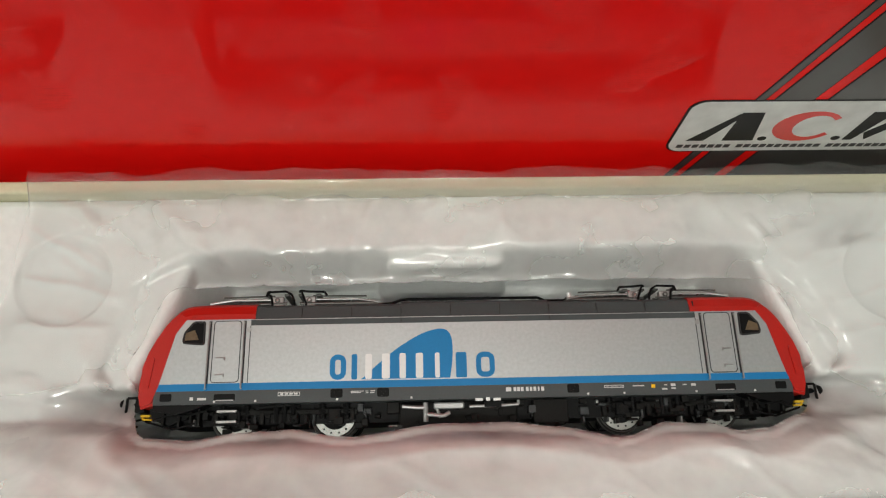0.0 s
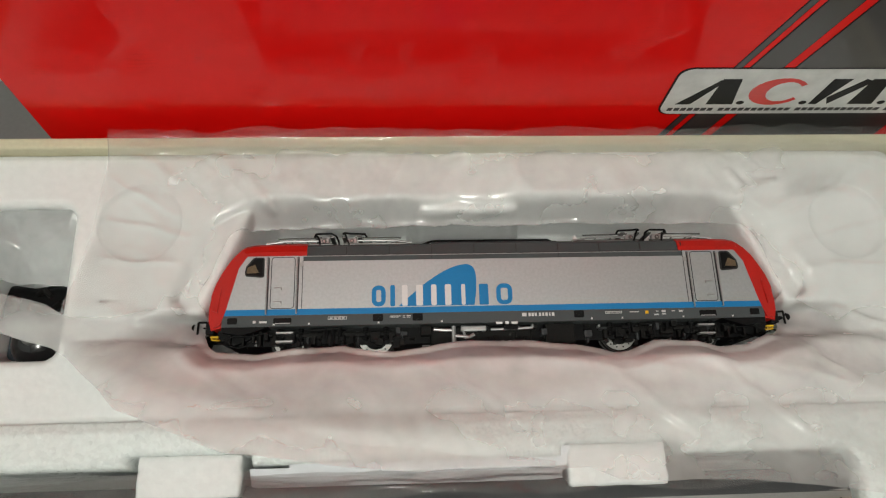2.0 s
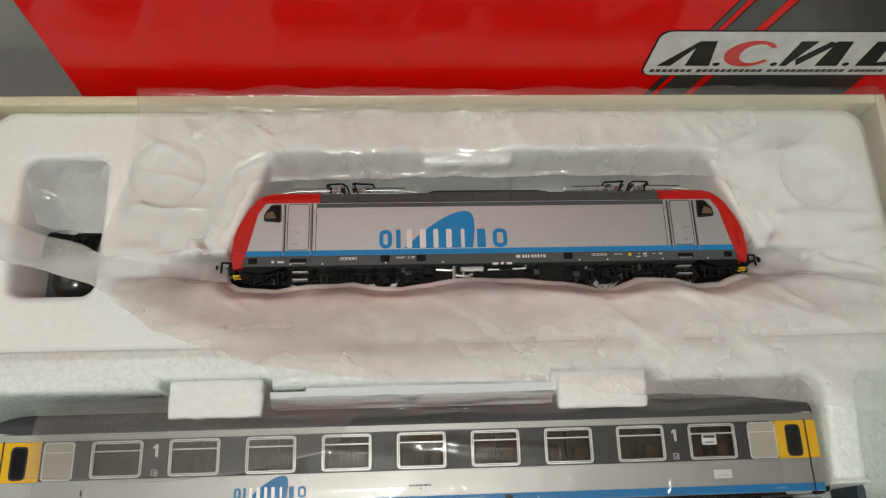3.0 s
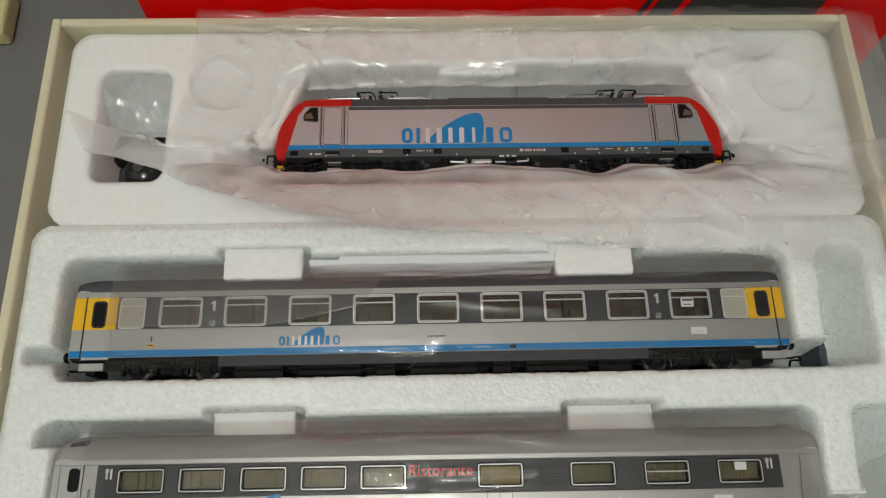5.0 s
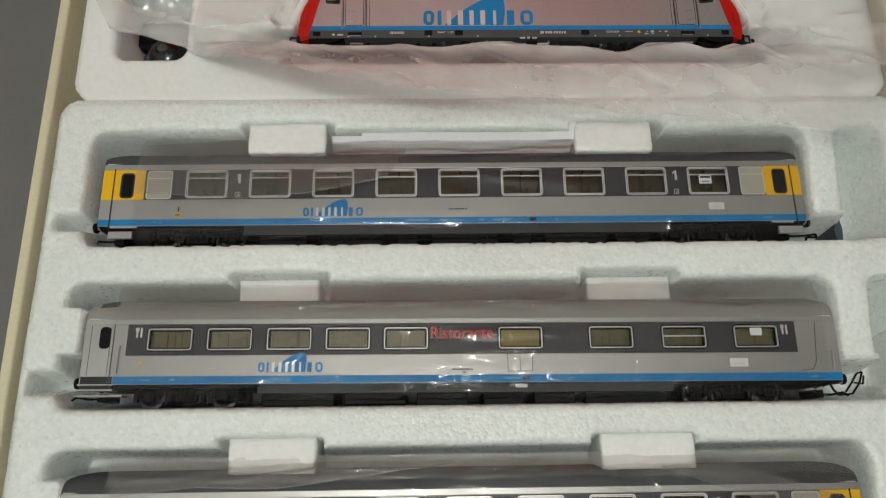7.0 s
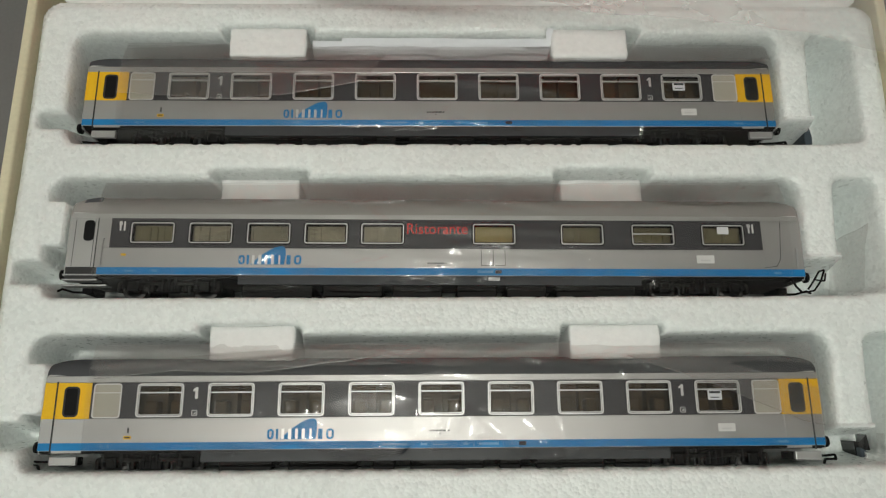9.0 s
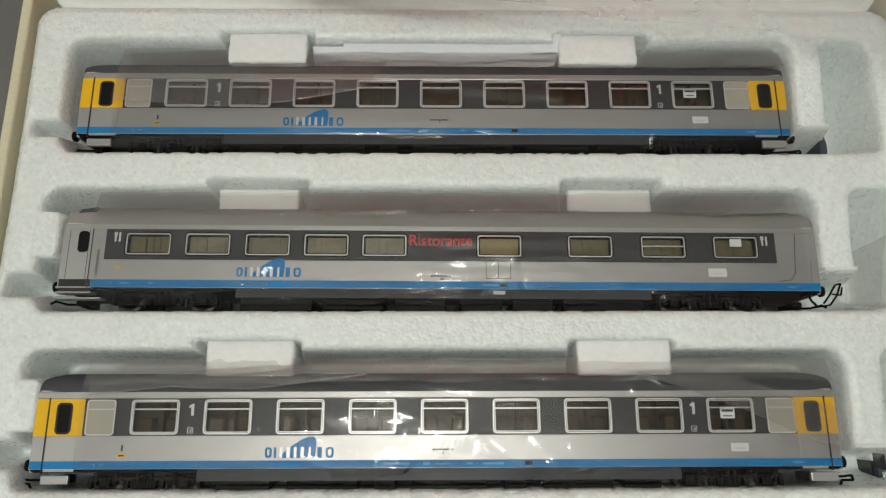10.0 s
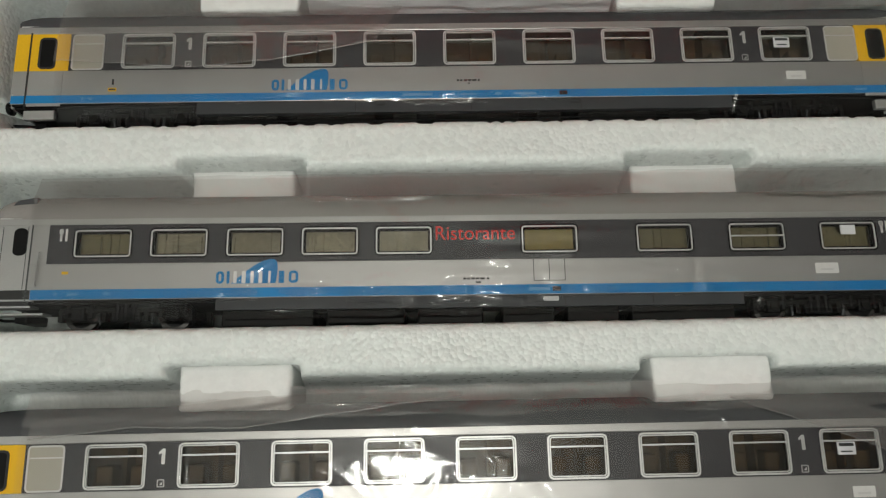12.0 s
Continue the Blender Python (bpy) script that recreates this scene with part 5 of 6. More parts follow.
    for x in (-78, -66, -42, -20, 33, 44, 66, 84):
        part("tick_mark", box(B(), x - 0.3, x + 0.3, -4.2, -3.6, 0, 0.1), SILVER_LIGHT, car)
    for x, m in ((53.0, YELLOW),):
        part("tick_mark", box(B(), x - 0.6, x + 0.6, -2.6, -1.5, 0, 0.1), m, car)
    return car


first_class_coach(-1.6, -91.1, 46.8, "silver coach with yellow doors beside white paper leaflets")
restaurant_coach(0.0, -157.1, -0.35)
first_class_coach(-0.6, -223.1, 50.0, "silver coach with yellow doors under crumpled clear film")
locomotive()


# ---- films ----
def crumple(x, y, seed, size):
    """Height of crumpled film: soft swells with sharp creases running over them at several slants."""
    u, v = x / size, y / size
    h = 0.5 * noise.noise(Vector((u, v, seed)))
    for k, (turn, scale, much) in enumerate(((0.5, 1.3, 0.55), (1.9, 2.1, 0.30), (2.7, 3.7, 0.15), (0.9, 6.1, 0.07))):
        c, d = math.cos(turn), math.sin(turn)
        h += much * (0.3 - abs(noise.noise(Vector(((u * c - v * d) * scale, (u * d + v * c) * scale * 0.55, seed + 5.3 * k)))))
    return h


def creases(X, Y, seed, count, spots, length, height, width):
    """Sharp straight folds strewn over a sheet, thickest round the given spots."""
    rng = random.Random(seed)
    H = np.zeros(X.shape)
    for _ in range(count):
        cx, cy, rx, ry = rng.choice(spots)
        cx, cy = rng.gauss(cx, rx), rng.gauss(cy, ry)
        turn = rng.gauss(0.0, 0.55) if rng.random() < 0.6 else rng.uniform(0, math.pi)
        c, d = math.cos(turn), math.sin(turn)
        along, off = (X - cx) * c + (Y - cy) * d, (Y - cy) * c - (X - cx) * d
        n, w, a = rng.uniform(0.4, 1.0) * length, rng.uniform(0.5, 1.0) * width, rng.uniform(-0.5, 1.0) * height
        H += a * np.maximum(0, 1 - (off / w) ** 2) ** 2 * np.maximum(0, 1 - (along / n) ** 2)
    return H


def long_creases(X, Y, lines, height, width):
    """Straight ridges from end to end of each line."""
    H = np.zeros(X.shape)
    for xa, ya, xb, yb in lines:
        span = math.hypot(xb - xa, yb - ya)
        c, d = (xb - xa) / span, (yb - ya) / span
        along, off = ((X - xa) * c + (Y - ya) * d) / span, (Y - ya) * c - (X - xa) * d
        off = off + 0.7 * np.sin(along * span / 8.0 + xa) + 0.3 * np.sin(along * span / 2.7 + ya)
        H += height * np.maximum(0, 1 - (off / width) ** 2) ** 2 * np.sqrt(np.clip(4 * along * (1 - along), 0, 1))
    return H


def sheet(name, grid, mat, label):
    """A film from rows of points or None, in millimetres."""
    verts, faces, at = [], [], {}
    for i, row in enumerate(grid):
        for j, p in enumerate(row):
            if p is not None:
                at[i, j] = len(verts)
                verts.append([v * 0.001 for v in p])
    for i in range(len(grid) - 1):
        for j in range(len(grid[0]) - 1):
            q = [at.get(k) for k in ((i, j), (i + 1, j), (i + 1, j + 1), (i, j + 1))]
            if None not in q:
                faces.append(q)
    me = bpy.data.meshes.new(name)
    me.from_pydata(verts, [], faces)
    me.materials.append(mat)
    for p in me.polygons:
        p.use_smooth = True
    return tagged(new(name, me), label, "plastic film")


def between(table, x):
    """Straight-line values from a short table of pairs."""
    return float(np.interp(x, [a for a, _ in table], [b for _, b in table]))


# film sleeves round the coaches: from behind the roof, over the side, down below the skirt
ACROSS = ((39.0, -2.6), (35.5, -1.4), (32.0, -0.2), (28.0, 0.6), (20.0, 0.9), (11.0, 0.9), (5.0, 0.7), (0.5, 0.0), (-3.4, -1.5), (-5.8, -2.8), (-6.9, -8.0), (-7.4, -18.0))


def coach_film(y, top, seed, x0, x1, slack, lines, flaps, ramps=(), strewn=70):
    n, m = 470, 84
    us = np.linspace(0, len(ACROSS) - 1, m + 1)
    vs = np.interp(us, range(len(ACROSS)), [a for a, _ in ACROSS])
    zs = np.interp(us, range(len(ACROSS)), [b for _, b in ACROSS])
    XX, VV = np.meshgrid(np.linspace(x0, x1, n + 1), vs, indexing="ij")
    folds = creases(XX, VV, int(seed) + 1, strewn // 2, ((-30, 16, 90, 8),), 14, 0.27, 1.9) + creases(XX, VV, int(seed), strewn, ((-20, 0, 50, 3), (-25, -2, 45, 3), (0, 29, 100, 3), (-20, 0, 60, 3)), 26, 0.55, 3.0)
    folds += long_creases(XX, VV, lines, 0.75, 1.4)
    for xa, va, xb, vb, wide, rise in ramps:
        mid = va + (vb - va) * (XX - xa) / (xb - xa)
        off = VV - mid - 0.5 * np.sin(XX / 5.0 + va)
        ends = np.clip(np.minimum(XX - xa, xb - XX) / 6.0, 0, 1)
        folds += rise * ends * np.where(off < wide, np.clip(off, 0, wide), np.clip(wide - (off - wide) * wide / 1.4, 0, wide))
    grid = []
    for i in range(n + 1):
        x = XX[i, 0]
        row = []
        for j in range(m + 1):
            v, z = vs[j], zs[j]
            d = crumple(x, v * 1.5, seed, 24) * 1.7
            low = ease(np.array((5.0 - v) / 6.0)).item() + 0.12 * ease(np.array((v - 27.0) / 6.0)).item()
            d = d * (0.17 + slack * low * (0.45 + 0.75 * math.exp(-((x + 15) / 55) ** 2))) + folds[i, j]
            row.append((x, y + v - d * 0.2, top + 0.2 + z + max(d, -0.55)))
        grid.append(row[::-1])
    film = sheet("coach_film", grid, FILM_WRAP, "clear crumpled plastic film wrapped over a coach")
    # a second layer where the sleeve's ends meet behind the roof
    grid = []
    for i in range(261):
        x = x0 + 1 + (x1 - x0 - 2) * i / 260
        lo, hi = 30.5 + 2.0 * noise.noise(Vector((x / 25, seed, 6.4))), 39.6 + 0.8 * noise.noise(Vector((x / 15, seed, 4.1)))
        row = []
        for j in range(17):
            v = lo + (hi - lo) * j / 16
            row.append((x, y + v, top + 1.3 + float(np.interp(-v, [-a for a, _ in ACROSS], [b for _, b in ACROSS])) + max(-0.5, 1.1 * crumple(x, v * 2, seed + 7, 13))))
        grid.append(row)
    seam = sheet("seam", grid, FILM_FLAP, "")
    for key in ("label", "category"):
        if key in seam:
            del seam[key]
    seam.parent = film
    for near, far, lean in flaps:
        grid = []
        for i in range(121):
            x = near[0][0] + (near[-1][0] - near[0][0]) * i / 120
            lo, hi = between(near, x) + 0.3 * noise.noise(Vector((x / 9, seed, 0.4))), between(far, x) + 0.8 * noise.noise(Vector((x / 22, seed, 2.4)))
            row = []
            for j in range(25):
                v = lo + (hi - lo) * j / 24
                row.append((x, y + v, top + 1.0 + float(np.interp(-v, [-a for a, _ in ACROSS], [b for _, b in ACROSS])) + 0.7 * crumple(x, v, seed + 3, 22) + 0.3 + lean * (hi - v)))
            grid.append(row)
        flap = sheet("flap", grid, FILM_FLAP, "")
        hem = sheet("hem", [[row[0], (row[0][0], row[0][1] + 0.18, row[0][2] + 0.16), (row[0][0], row[0][1] + 0.36, row[0][2] + 0.05)] for row in grid], FILM_HEM, "")
        for ob, over in ((flap, film), (hem, flap)):
            for key in ("label", "category"):
                if key in ob:
                    del ob[key]
            ob.parent = over
    return film


coach_film(-91.1, 46.8, 11.0, -166, 118, 0.5, ((-121, 36.4, -61, 19), (-85, 34, -70, 9), (-60, 33, 58, 34), (20, 22, 26, 3)), ((((-165, 13), (-121, 10), (-96, 12), (-61, 19), (-52, 33)), ((-165, 36), (-120, 39), (-52, 34)), 0.085),), ((-36, 18.5, 24, 12.5, 4.0, 0.23), (-112, -6.2, 10, -5.8, 1.8, 0.22)), 34)
coach_film(-157.1, 50.0, 23.0, -167, 114, 1.2, ((-105, 30.3, -39, 32.5), (41, 30.4, 110, 28.5), (76, 31.5, 99, 19.5), (40, 17, 72, 10), (-36, 33, 30, 31), (-120, 12, -96, 2)), (), ((-34, 15.5, 34, 14.5, 4.5, 0.145), (-30, 8.5, 38, 8.0, 5.0, 0.15), (-46, 2.5, 30, 2.5, 4.0, 0.13)), 150)
coach_film(-223.1, 50.0, 37.0, -163, 118, 2.3, ((44, 34.4, 109, 9), (71.5, 34.3, 117, 21), (-158, 31, -79, 38), (-115, 25, -120, -2), (-133, 31, -40, 37), (-30, 36, 40, 30), (-80, 20, -62, 4), (-104, 27, -98, 12), (-30, 24, -12, 6), (60, 31, 96, 24), (84, 14, 108, 4), (-152, 26, -134, 20)), ((((44, 34), (78, 22), (109, 9), (117, 7)), ((44, 34.5), (71.5, 34.6), (117, 21)), 0.01), (((-160, 26), (-130, 29), (-100, 28), (-62, 33), (-35, 36)), ((-160, 31), (-100, 37), (-35, 37.5)), 0.01)), (), 84)

# loose sheet under the locomotive, spread over the upper insert
NEAR = ((-193, 16), (-191, 14.5), (-183, -1.5), (-165, -6.3), (-150, -11), (-115, -34), (-80, -47), (-40, -52.5), (0, -53), (20, -53.5), (28, -57), (80, -59), (120, -66), (160, -69), (184, -68))
# the near edge stands up in the air, highest in front of the locomotive's left half
EDGE_Z = ((-193, 53), (-150, 54), (-132, 68), (-115, 84), (-80, 94), (-40, 90), (0, 84), (40, 80), (80, 78), (120, 80), (160, 70), (184, 62))


def spread(Z, reach, pick):
    """Each value replaced by the highest or mean one in a square round it."""
    for axis in (0, 1):
        Z = pick([np.roll(Z, k, axis) for k in range(-reach, reach + 1)], axis=0)
    return Z


UP_HIGH = spread(spread(UP_Z, 3, np.max), 4, np.mean)


def foam_below(x, y):
    """The highest foam near a place on the upper insert, smoothed."""
    u, v = (x - UP_X[0]) / STEP_UP, (y - UP_Y[0]) / STEP_UP
    i, j = int(u), int(v)
    if not (8 < i < len(UP_X) - 10 and 8 < j < len(UP_Y) - 10):
        return 0.0
    a, b = u - i, v - j
    return float((UP_HIGH[i, j] * (1 - a) + UP_HIGH[i + 1, j] * a) * (1 - b) + (UP_HIGH[i, j + 1] * (1 - a) + UP_HIGH[i + 1, j + 1] * a) * b)


WHEEL_EDGE = ((-112, -6), (-103, -7.6), (-95, -13.4), (-81, -14.6), (-70, -12.6), (-54, -11.8), (-44, -13.8), (-36, -14.4), (-25, -13.2), (-15, -11.4), (8, -11.2), (25, -13.2), (38, -16.3), (43, -15.8), (52, -12.6), (66, -12.9), (74, -15.5), (84, -14.4), (92, -11.2), (100, -9.6), (112, -8.6))


def opening(x, y):
    """Distance from the edge of the gap in the sheet through which the locomotive shows, negative inside."""
    cut = between(WHEEL_EDGE, x) - 0.6 + 0.35 * noise.noise(Vector((x / 7, 2.2, 0.3)))
    back = 32.2 + 1.6 * noise.noise(Vector((x / 26, 7.7, 0.5))) + 0.6 * noise.noise(Vector((x / 7, 4.4, 0.5)))
    half = 102.2 + 2.5 * ease(np.array((y - 1) / 6.0)).item() - max(0.0, y - 4) * 0.40 + 1.5 * noise.noise(Vector((y / 9, 3.3, 0.2 + (x > 0))))
    p, q = (abs(x) - half) * 0.92 + 5, max(cut - y, y - back) + 5
    return math.hypot(max(p, 0), max(q, 0)) + min(max(p, q), 0) - 5


SWELLS = ((-12, -14, 26, -22, 1.4), (20, -15, 64, -27, 1.6), (52, -16, 96, -30, 1.6), (28, -28, 92, -54, 1.5), (82, -22, 146, -40, 1.8), (-96, -16, -60, -36, 1.3), (-60, -15, -34, -40, 1.2), (104, -14, 158, -20, 1.6))


def swell(x, y):
    """Long soft ridges of the raised front of the sheet."""
    h = 0.0
    for xa, ya, xb, yb, high in SWELLS:
        span = math.hypot(xb - xa, yb - ya)
        c, d = (xb - xa) / span, (yb - ya) / span
        along, off = ((x - xa) * c + (y - ya) * d) / span, (y - ya) * c - (x - xa) * d
        if 0 < along < 1 and abs(off) < 6:
            h += high * (1 - abs(off) / 6) ** 1.5 * math.sqrt(4 * along * (1 - along))
    return h


def loose_height(x, y):
    """How high the loose sheet lies: on the foam, down beside the locomotive, up over the carton's rim."""
    z = 51.6 + 5.0 * (crumple(x, y, 51.0, 46) + 0.25) + (1.8 if y > 0 else 0.5) * crumple(x, y, 64.0, 16)
    z = 50.9 + 1.2 * math.log1p(math.exp(min(30.0, (z - 50.9) / 1.2)))
    z += 3.4 * ease(np.array((-14.0 - y) / 22.0)).item()
    bed_z = foam_below(x, y)
    hug = opening(x, y)
    z -= (1 - ease(np.array(hug / 11.0)).item()) * 7.0 * ease(np.array((y + 12) / 14.0)).item()
    in_channel = ease(np.array((7.6 - abs(y + 6.2)) / 4.0)).item() * ease(np.array((abs(x) - 90) / 8.0)).item()
    z -= 6.0 * in_channel * (1 - ease(np.array((abs(x) - 108) / 16.0)).item())
    roll = 6.8 * math.exp(-((hug / 7.5) ** 2)) - 1.6 * max(0.0, 1.6 - hug) ** 2
    z += roll * ease(np.array((-4.0 - y) / 6.0)).item() * (0.85 + 0.5 * noise.noise(Vector((x / 22, 6.1, 0.3)))) * ease(np.array((118 - abs(x)) / 20.0)).item()
    z = max(z, bed_z + 0.5)
    if y < -12:
        z += swell(x, y)
    crest = between(WHEEL_EDGE, x) - 3.0
    if y < crest and x > -146:
        share = min(1.0, (crest - y) / (crest - between(NEAR, x)))
        high = 7.5 * ease(np.array((112 - abs(x)) / 16.0)).item()
        z += high * min(1.0, (crest - y) / 5.0) * (1 - share) + (between(EDGE_Z, x) - 58.0) * share ** 0.8
    if y < -30.0:
        z = max(z, 50.6 + 3.0 * ease(np.array((-30.0 - y) / 6.0)).item() + 0.15 * crumple(x, y, 12.0, 10))
    over = ease(np.array((y - 58) / 6.0)).item()
    z += over * 4.8
    if x > 156:
        z += 4.8 * ease(np.array((x - 156) / 5.0)).item() * (1 - over) - max(0, x - 171) * 0.5
    return z


FAR_EDGE = ((-193, 17.5), (-191, 17), (-171, 8.8), (-152.6, 3.3), (-148, 0.5), (-146.5, 8), (-142, 30), (-138, 66.6), (184, 66.6))
grid = []
for i in range(451):
    x = -193 + 375 * i / 450
    near, far = between(NEAR, x), between(FAR_EDGE, x)
    near += 1.0 * noise.noise(Vector((x / 14, 1.7, 0.6)))
    far += (2.4 * noise.noise(Vector((x / 38, 3.7, 0.2))) + 2.0 * noise.noise(Vector((x / 11, 9.1, 0.4)))) * (1 if x > -138 else 0.3)
    row = []
    for j in range(151):
        y = near + (far - near) * j / 150
        d, px = opening(x, y), x
        if -1.3 < d < 0:
            gx, gy = opening(x + 0.1, y) - d, opening(x, y + 0.1) - d
            n = math.hypot(gx, gy) or 1.0
            px, y, d = x - d * gx / n, y - d * gy / n, 0.0
        row.append(None if d < 0 else (px, y, loose_height(px, y)))
    grid.append(row)
XX = np.array([[p[0] if p else 0.0 for p in row] for row in grid])
YY = np.array([[p[1] if p else 0.0 for p in row] for row in grid])
folds = creases(XX, YY, 7, 60, ((125, 15, 20, 22), (-118, 30, 16, 22), (0, 54, 90, 5), (108, 40, 16, 12)), 22, 0.5, 3.0)
folds += long_creases(XX, YY, ((-117, 70, -73, 32), (-105, 64, -77, 35), (89, 52, 98, 37), (92, 40, 119, 51), (123, 52, 112, 38), (105, 36, 132, 43), (96, 29, 99, 18), (100, -6, 158, -24), (94, -17, 117, -27), (-136, 62, -112, 47)), 1.15, 2.6)
folds += long_creases(XX, YY, ((-150, 5, -112, -4), (-140, -14, -105, -9), (127, -1, 159, 5)), 1.1, 4.0)
# taut folds that run out from the locomotive's corners, and slack ones towards the near edge
folds += long_creases(XX, YY, ((-112, 34, -140, 52), (-108, 28, -142, 34), (-110, 18, -144, 20), (-118, 44, -124, 64), (106, 30, 150, 58), (108, 22, 152, 30), (110, 12, 156, 14), (112, 0, 150, -12), (120, 40, 140, 64)), 1.1, 1.7)
folds += long_creases(XX, YY, ((-106, -14, -72, -38), (30, -20, 60, -50), (100, -16, 140, -50), (60, -18, 100, -52), (-30, -18, 8, -44)), 0.9, 2.4)
grid = [[p and (p[0], p[1], p[2] + max(0.0, float(folds[i, j])) * (1 if p[2] > 49 else 0.4)) for j, p in enumerate(row)] for i, row in enumerate(grid)]
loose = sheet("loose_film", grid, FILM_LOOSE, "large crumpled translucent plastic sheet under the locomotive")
# the sheet lies double over the parts pocket and along its near edge
def doubled(x0, x1, n, far_of, lift):
    grid = []
    for i in range(n + 1):
        x = x0 + (x1 - x0) * i / n
        near = between(NEAR, x) + 1.0 * noise.noise(Vector((x / 14, 1.7, 0.6))) + 0.3
        far = max(far_of(x), near + 0.5)
        grid.append([(x, y, loose_height(x, y) + lift + max(-0.4, 0.8 * crumple(x, y, 88.0, 18))) for y in (near + (far - near) * j / 24 for j in range(25))])
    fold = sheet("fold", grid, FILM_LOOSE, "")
    for key in ("label", "category"):
        if key in fold:
            del fold[key]
    fold.parent = loose


doubled(-190, -128, 90, lambda x: between(((-190, 16.0), (-171, 8.2), (-152.6, 2.8), (-128, -9.0)), x), 0.5)
doubled(-128, 10, 150, lambda x: between(((-128, -9), (-116, -22), (-80, -37), (-40, -46), (10, -52)), x) + 1.5 * noise.noise(Vector((x / 20, 5.5, 0.1))), 0.7)


# ---- small loose things ----
for a, b, y0, top, run in ((-71.3, 21.4, -46.6, 50.6, 7.6), (-84.2, 19.6, -51.2, 47.2, 5.6)):
    bm = B()
    for k in range(3):
        d = k * 0.5
        edge = [(y0 - d, top - d * 0.7), (y0 - run - d * 0.4, top - run * 0.75 - d), (y0 - run - 0.5 - d * 0.3, 24.4)]
        back = [(y - 0.18, z - 0.18 if i < 2 else z) for i, (y, z) in enumerate(edge)][::-1]
        loft(bm, [[(x, y, z) for y, z in edge + back + edge[:1]] for x in (a + d * 2, b - d * 3)], False)
    tagged(part("leaflet", bm, PAPER), "folded white paper leaflet standing behind a coach roof", "leaflet", "paper leaflets")

pocket = root("spare_parts", -166, -1, 20.2, "black spare parts in clear bags in a foam pocket", "spare parts")
profile = [(0.0, 24.0), (4.0, 23.4), (7.0, 21.6), (9.3, 18.5), (10.3, 15.0), (10.0, 4.0), (8.6, 0.0)]
rows = [[(3.6 + r * math.cos(2 * math.pi * k / 36), -5.0 + r * math.sin(2 * math.pi * k / 36), z) for r, z in profile] for k in range(37)]
bm = loft(B(), rows, False)
bmesh.ops.remove_doubles(bm, verts=bm.verts, dist=0.01)
knob = part("round_part", bm, GLOSS_BLACK, pocket, "round glossy black part", True)
part("axle", rod(B(), (3.6, -5.0, 23.5), (3.6, -5.0, 25.0), 2.2, 20), ARM, knob)
bm = box(B(), -13.6, 14.6, 2, 17, 0, 15, 3.5, 3)
bmesh.ops.subdivide_edges(bm, edges=list(bm.edges), cuts=3, use_grid_fill=True)
for v in bm.verts:
    v.co.z += 2.6 * noise.noise(v.co * 0.22) - 0.25 * max(0, v.co.y - 8)
    v.co.y += 1.6 * noise.noise(v.co * 0.16 + Vector((4, 1, 0)))
part("pouch", bm, BLACK, pocket, "crumpled black pouch", True)
bm = box(B(), -14, -5.5, -12, 3, 0, 8, 2, 2)
part("grey_part", bm, BLUE_GREY, pocket, "dull grey plastic part")
for a, b, c in ((-8, 9, 16.5), (2, 13, 15.6), (9, 8, 16.5)):
    part("hose", wire(B(), [(a - 3, b, c - 1.5), (a, b + 1.5, c), (a + 2.5, b - 1, c - 0.5)], 1.1, 8), DARK, pocket)
part("pin", rod(B(), (8, 20.0, 16), (12.5, 19.2, 16), 0.5, 8), ARM, pocket)
grid = []
for i in range(45):
    x = -15.6 + 31.2 * i / 44
    low = 15.5 + 2.5 * noise.noise(Vector((x / 9, 2.6, 0.4))) - 0.12 * x
    grid.append([(-166 + x, -1 + y, 20.2 + 17 + 9 * ease(np.array((y - 12) / 22)).item() + 3.0 * crumple(x, y, 31.0, 12)) for y in (low + (41.5 - low) * j / 44 for j in range(45))])
wrap = sheet("bag", grid, FILM_BAG, "")
for key in ("label", "category"):
    if key in wrap:
        del wrap[key]
wrap["label"] = "milky crumpled bag"
wrap.parent = pocket
wrap.matrix_parent_inverse = pose(-0.166, -0.001, 0.0202).inverted()

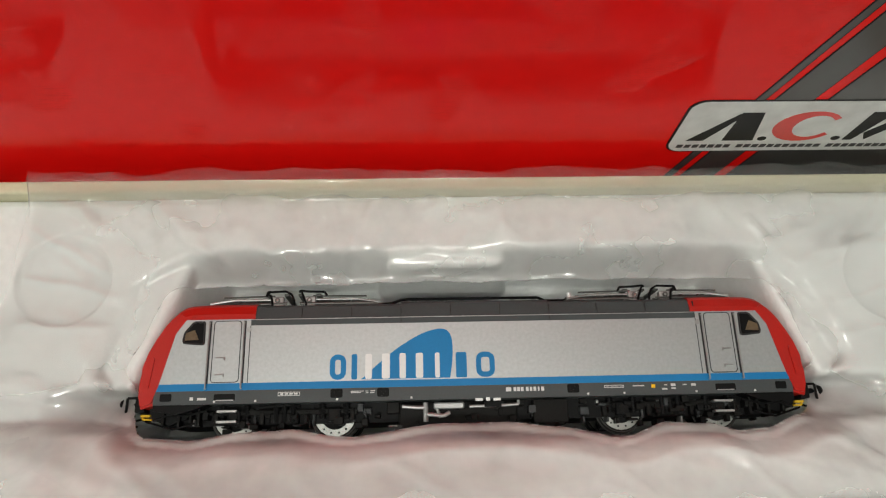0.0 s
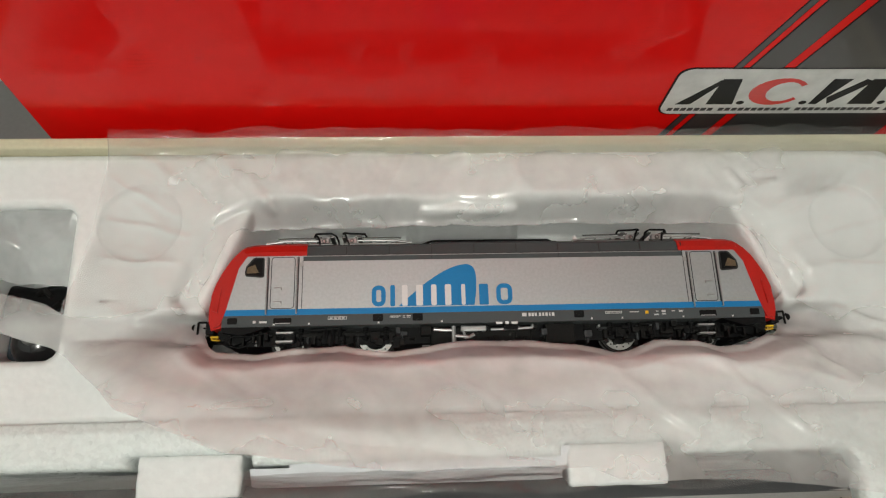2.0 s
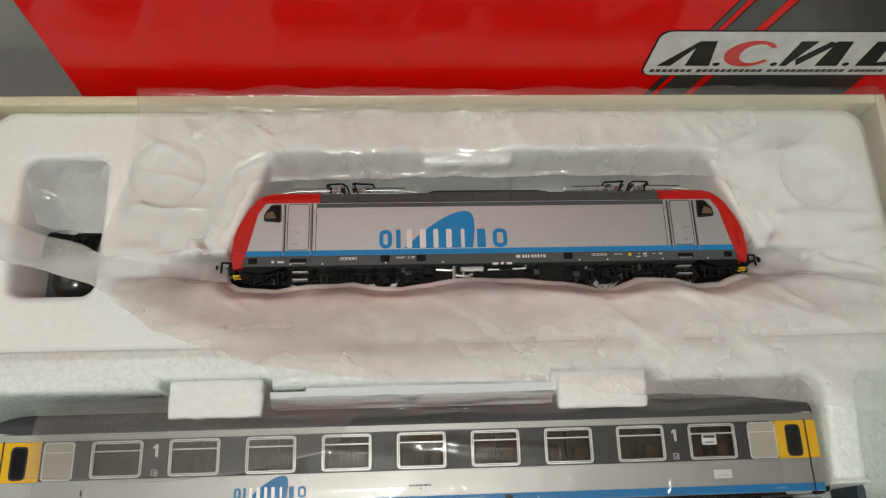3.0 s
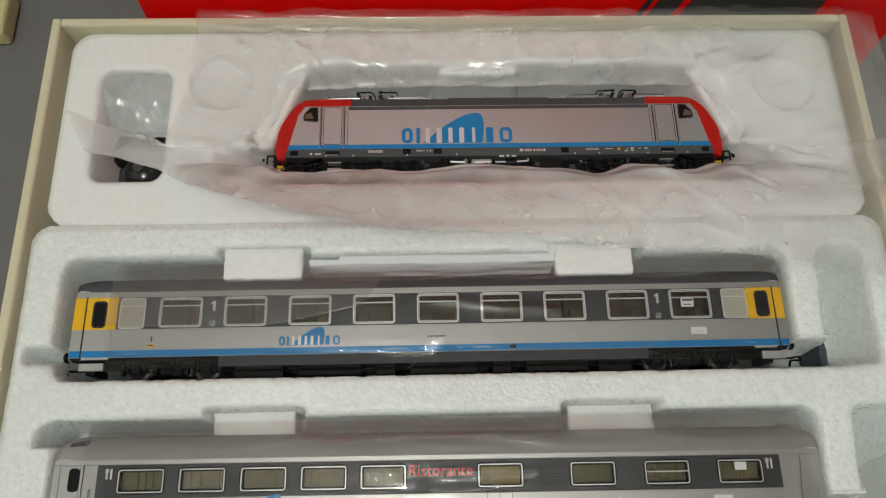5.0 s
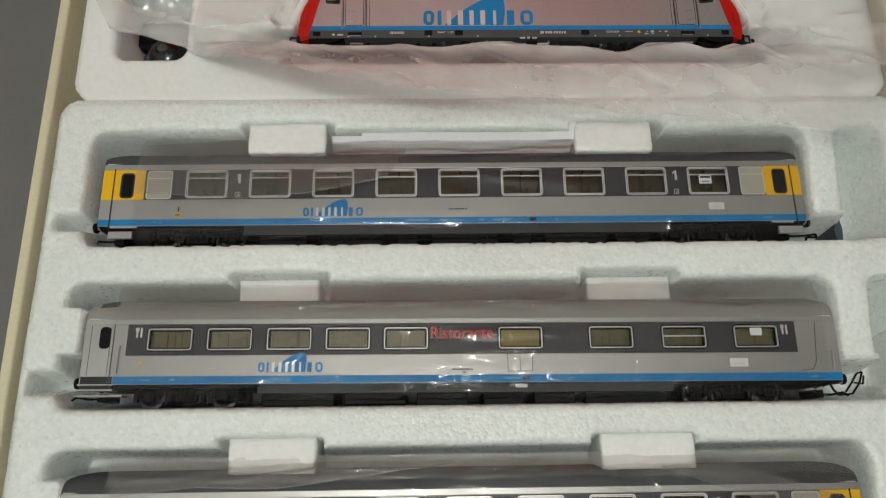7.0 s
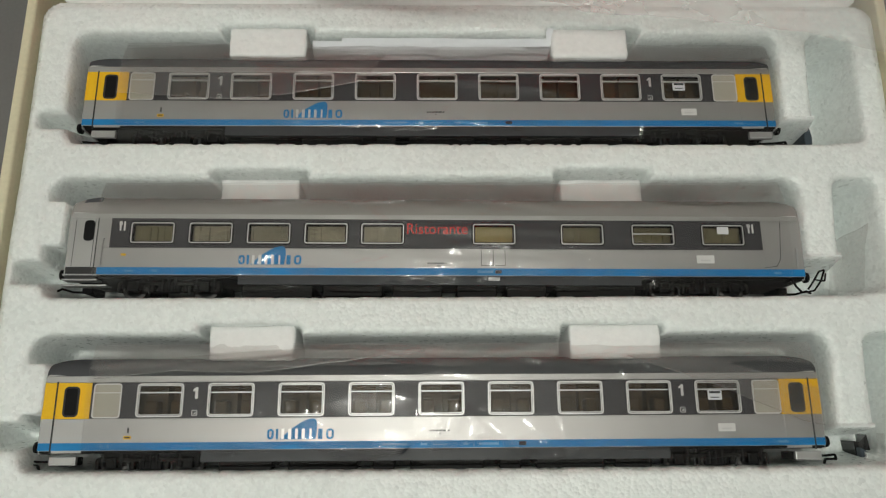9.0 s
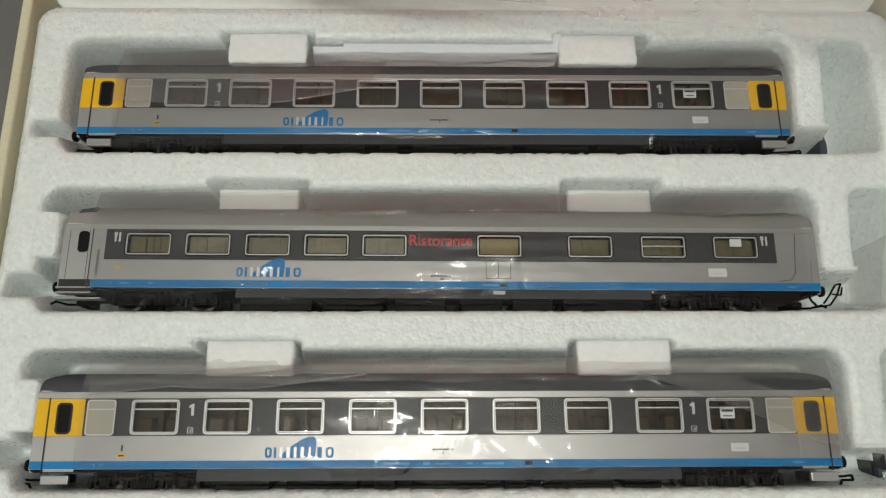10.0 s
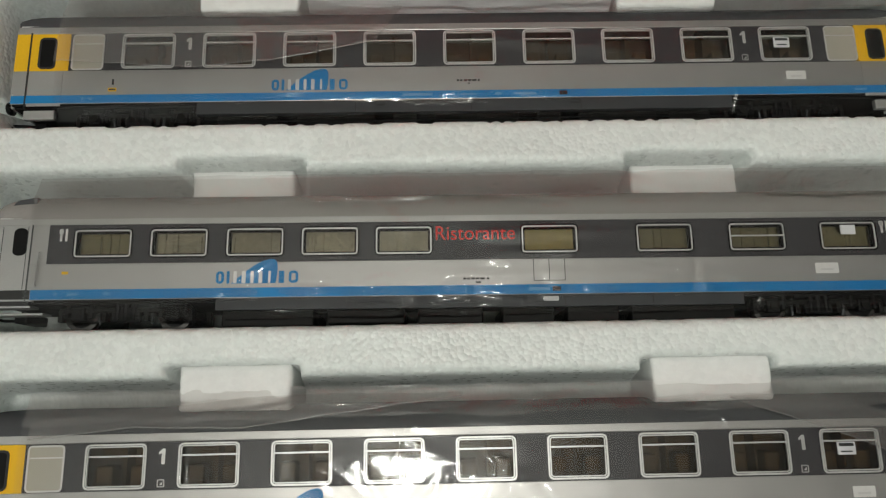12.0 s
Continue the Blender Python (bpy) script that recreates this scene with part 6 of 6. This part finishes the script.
bag = root("coupler_part", 134.6, -92.5, 22.2, "slate grey coupler part beside a silver coach", "coupler part", "spare couplers")
part("plastic_part", prism(B(), [(-1.6, -6.5), (1.0, -6.5), (1.6, 0), (0.6, 5.0), (-0.8, 4.4), (-1.8, -1)], 0, 17), BLUE_GREY, bag)
bag = root("coupler_part", 145.0, -226, 22.2, "dark coupler part in a small clear bag beside a coach", "coupler part", "spare couplers")
bm = prism(B(), [(-5.2, 3.5), (-3.0, 3.0), (0.6, 6.0), (1.4, -1.0), (0.6, -7.5), (-3.2, -6.0), (-4.8, -3.0)], 0, 9)
part("plastic_part", bm, GLOSS_BLACK, bag)
part("plastic_part", prism(B(), [(-4.4, 1.0), (-1.0, -1.0), (-0.4, -6.6), (-3.0, -5.6), (-4.6, -2.6)], 9, 12), BLUE_GREY, bag)
part("spring_rod", rod(B(), (-1.8, -6.5, 12.4), (-3.2, -1.5, 12.8), 0.5, 10), STEEL, bag)
grid = []
for i in range(13):
    x = 0.6 + 4.6 * i / 12
    grid.append([(145.0 + x + 0.12 * (y + 6), -226 + y, 22.2 + 15 - 1.2 * abs(x - 2.4) + 1.2 * crumple(x * 5, y, 5.0, 9)) for y in (-8.4 + 15.0 * j / 20 for j in range(21))])
wrap = sheet("bag", grid, FILM_FLAP, "")
for key in ("label", "category"):
    if key in wrap:
        del wrap[key]
wrap.parent = bag
wrap.matrix_parent_inverse = pose(145.0 / 1000, -226 / 1000, 22.2 / 1000).inverted()

spare_bag = root("clear_bag", 144, -150, 22.2, "empty clear plastic bag in a foam compartment", "plastic bag")
grid = []
for i in range(31):
    x = -9.0 + 18.0 * i / 30
    top = 12 + 0.55 * x + 1.2 * noise.noise(Vector((x / 6, 0.3, 8.1)))
    grid.append([(144 + x, -150 + y, 22.2 + 14 + 0.25 * (y + 15) + 2.2 * crumple(x, y, 71.0, 11)) for y in (-15 + (top + 15) * j / 40 for j in range(41))])
wrap = sheet("film", grid, FILM_FLAP, "")
hem = sheet("hem", [[row[-1], (row[-1][0], row[-1][1] + 0.4, row[-1][2] + 0.2)] for row in grid], FILM_HEM, "")
for ob in (wrap, hem):
    for key in ("label", "category"):
        if key in ob:
            del ob[key]
    ob.parent = spare_bag
    ob.matrix_parent_inverse = pose(0.144, -0.150, 0.0222).inverted()

gadget = root("wall_socket_block", -272, 102, 0.1, "ivory plastic block with a brown round knob on the table", "plastic block")
part("block", box(B(), -14, 14, -14, 14, 0, 12, 2.5, 3), IVORY, gadget)
part("knob", rod(B(), (-1, 6, 12), (-1, 6, 15), 5, 20), BROWN, gadget)
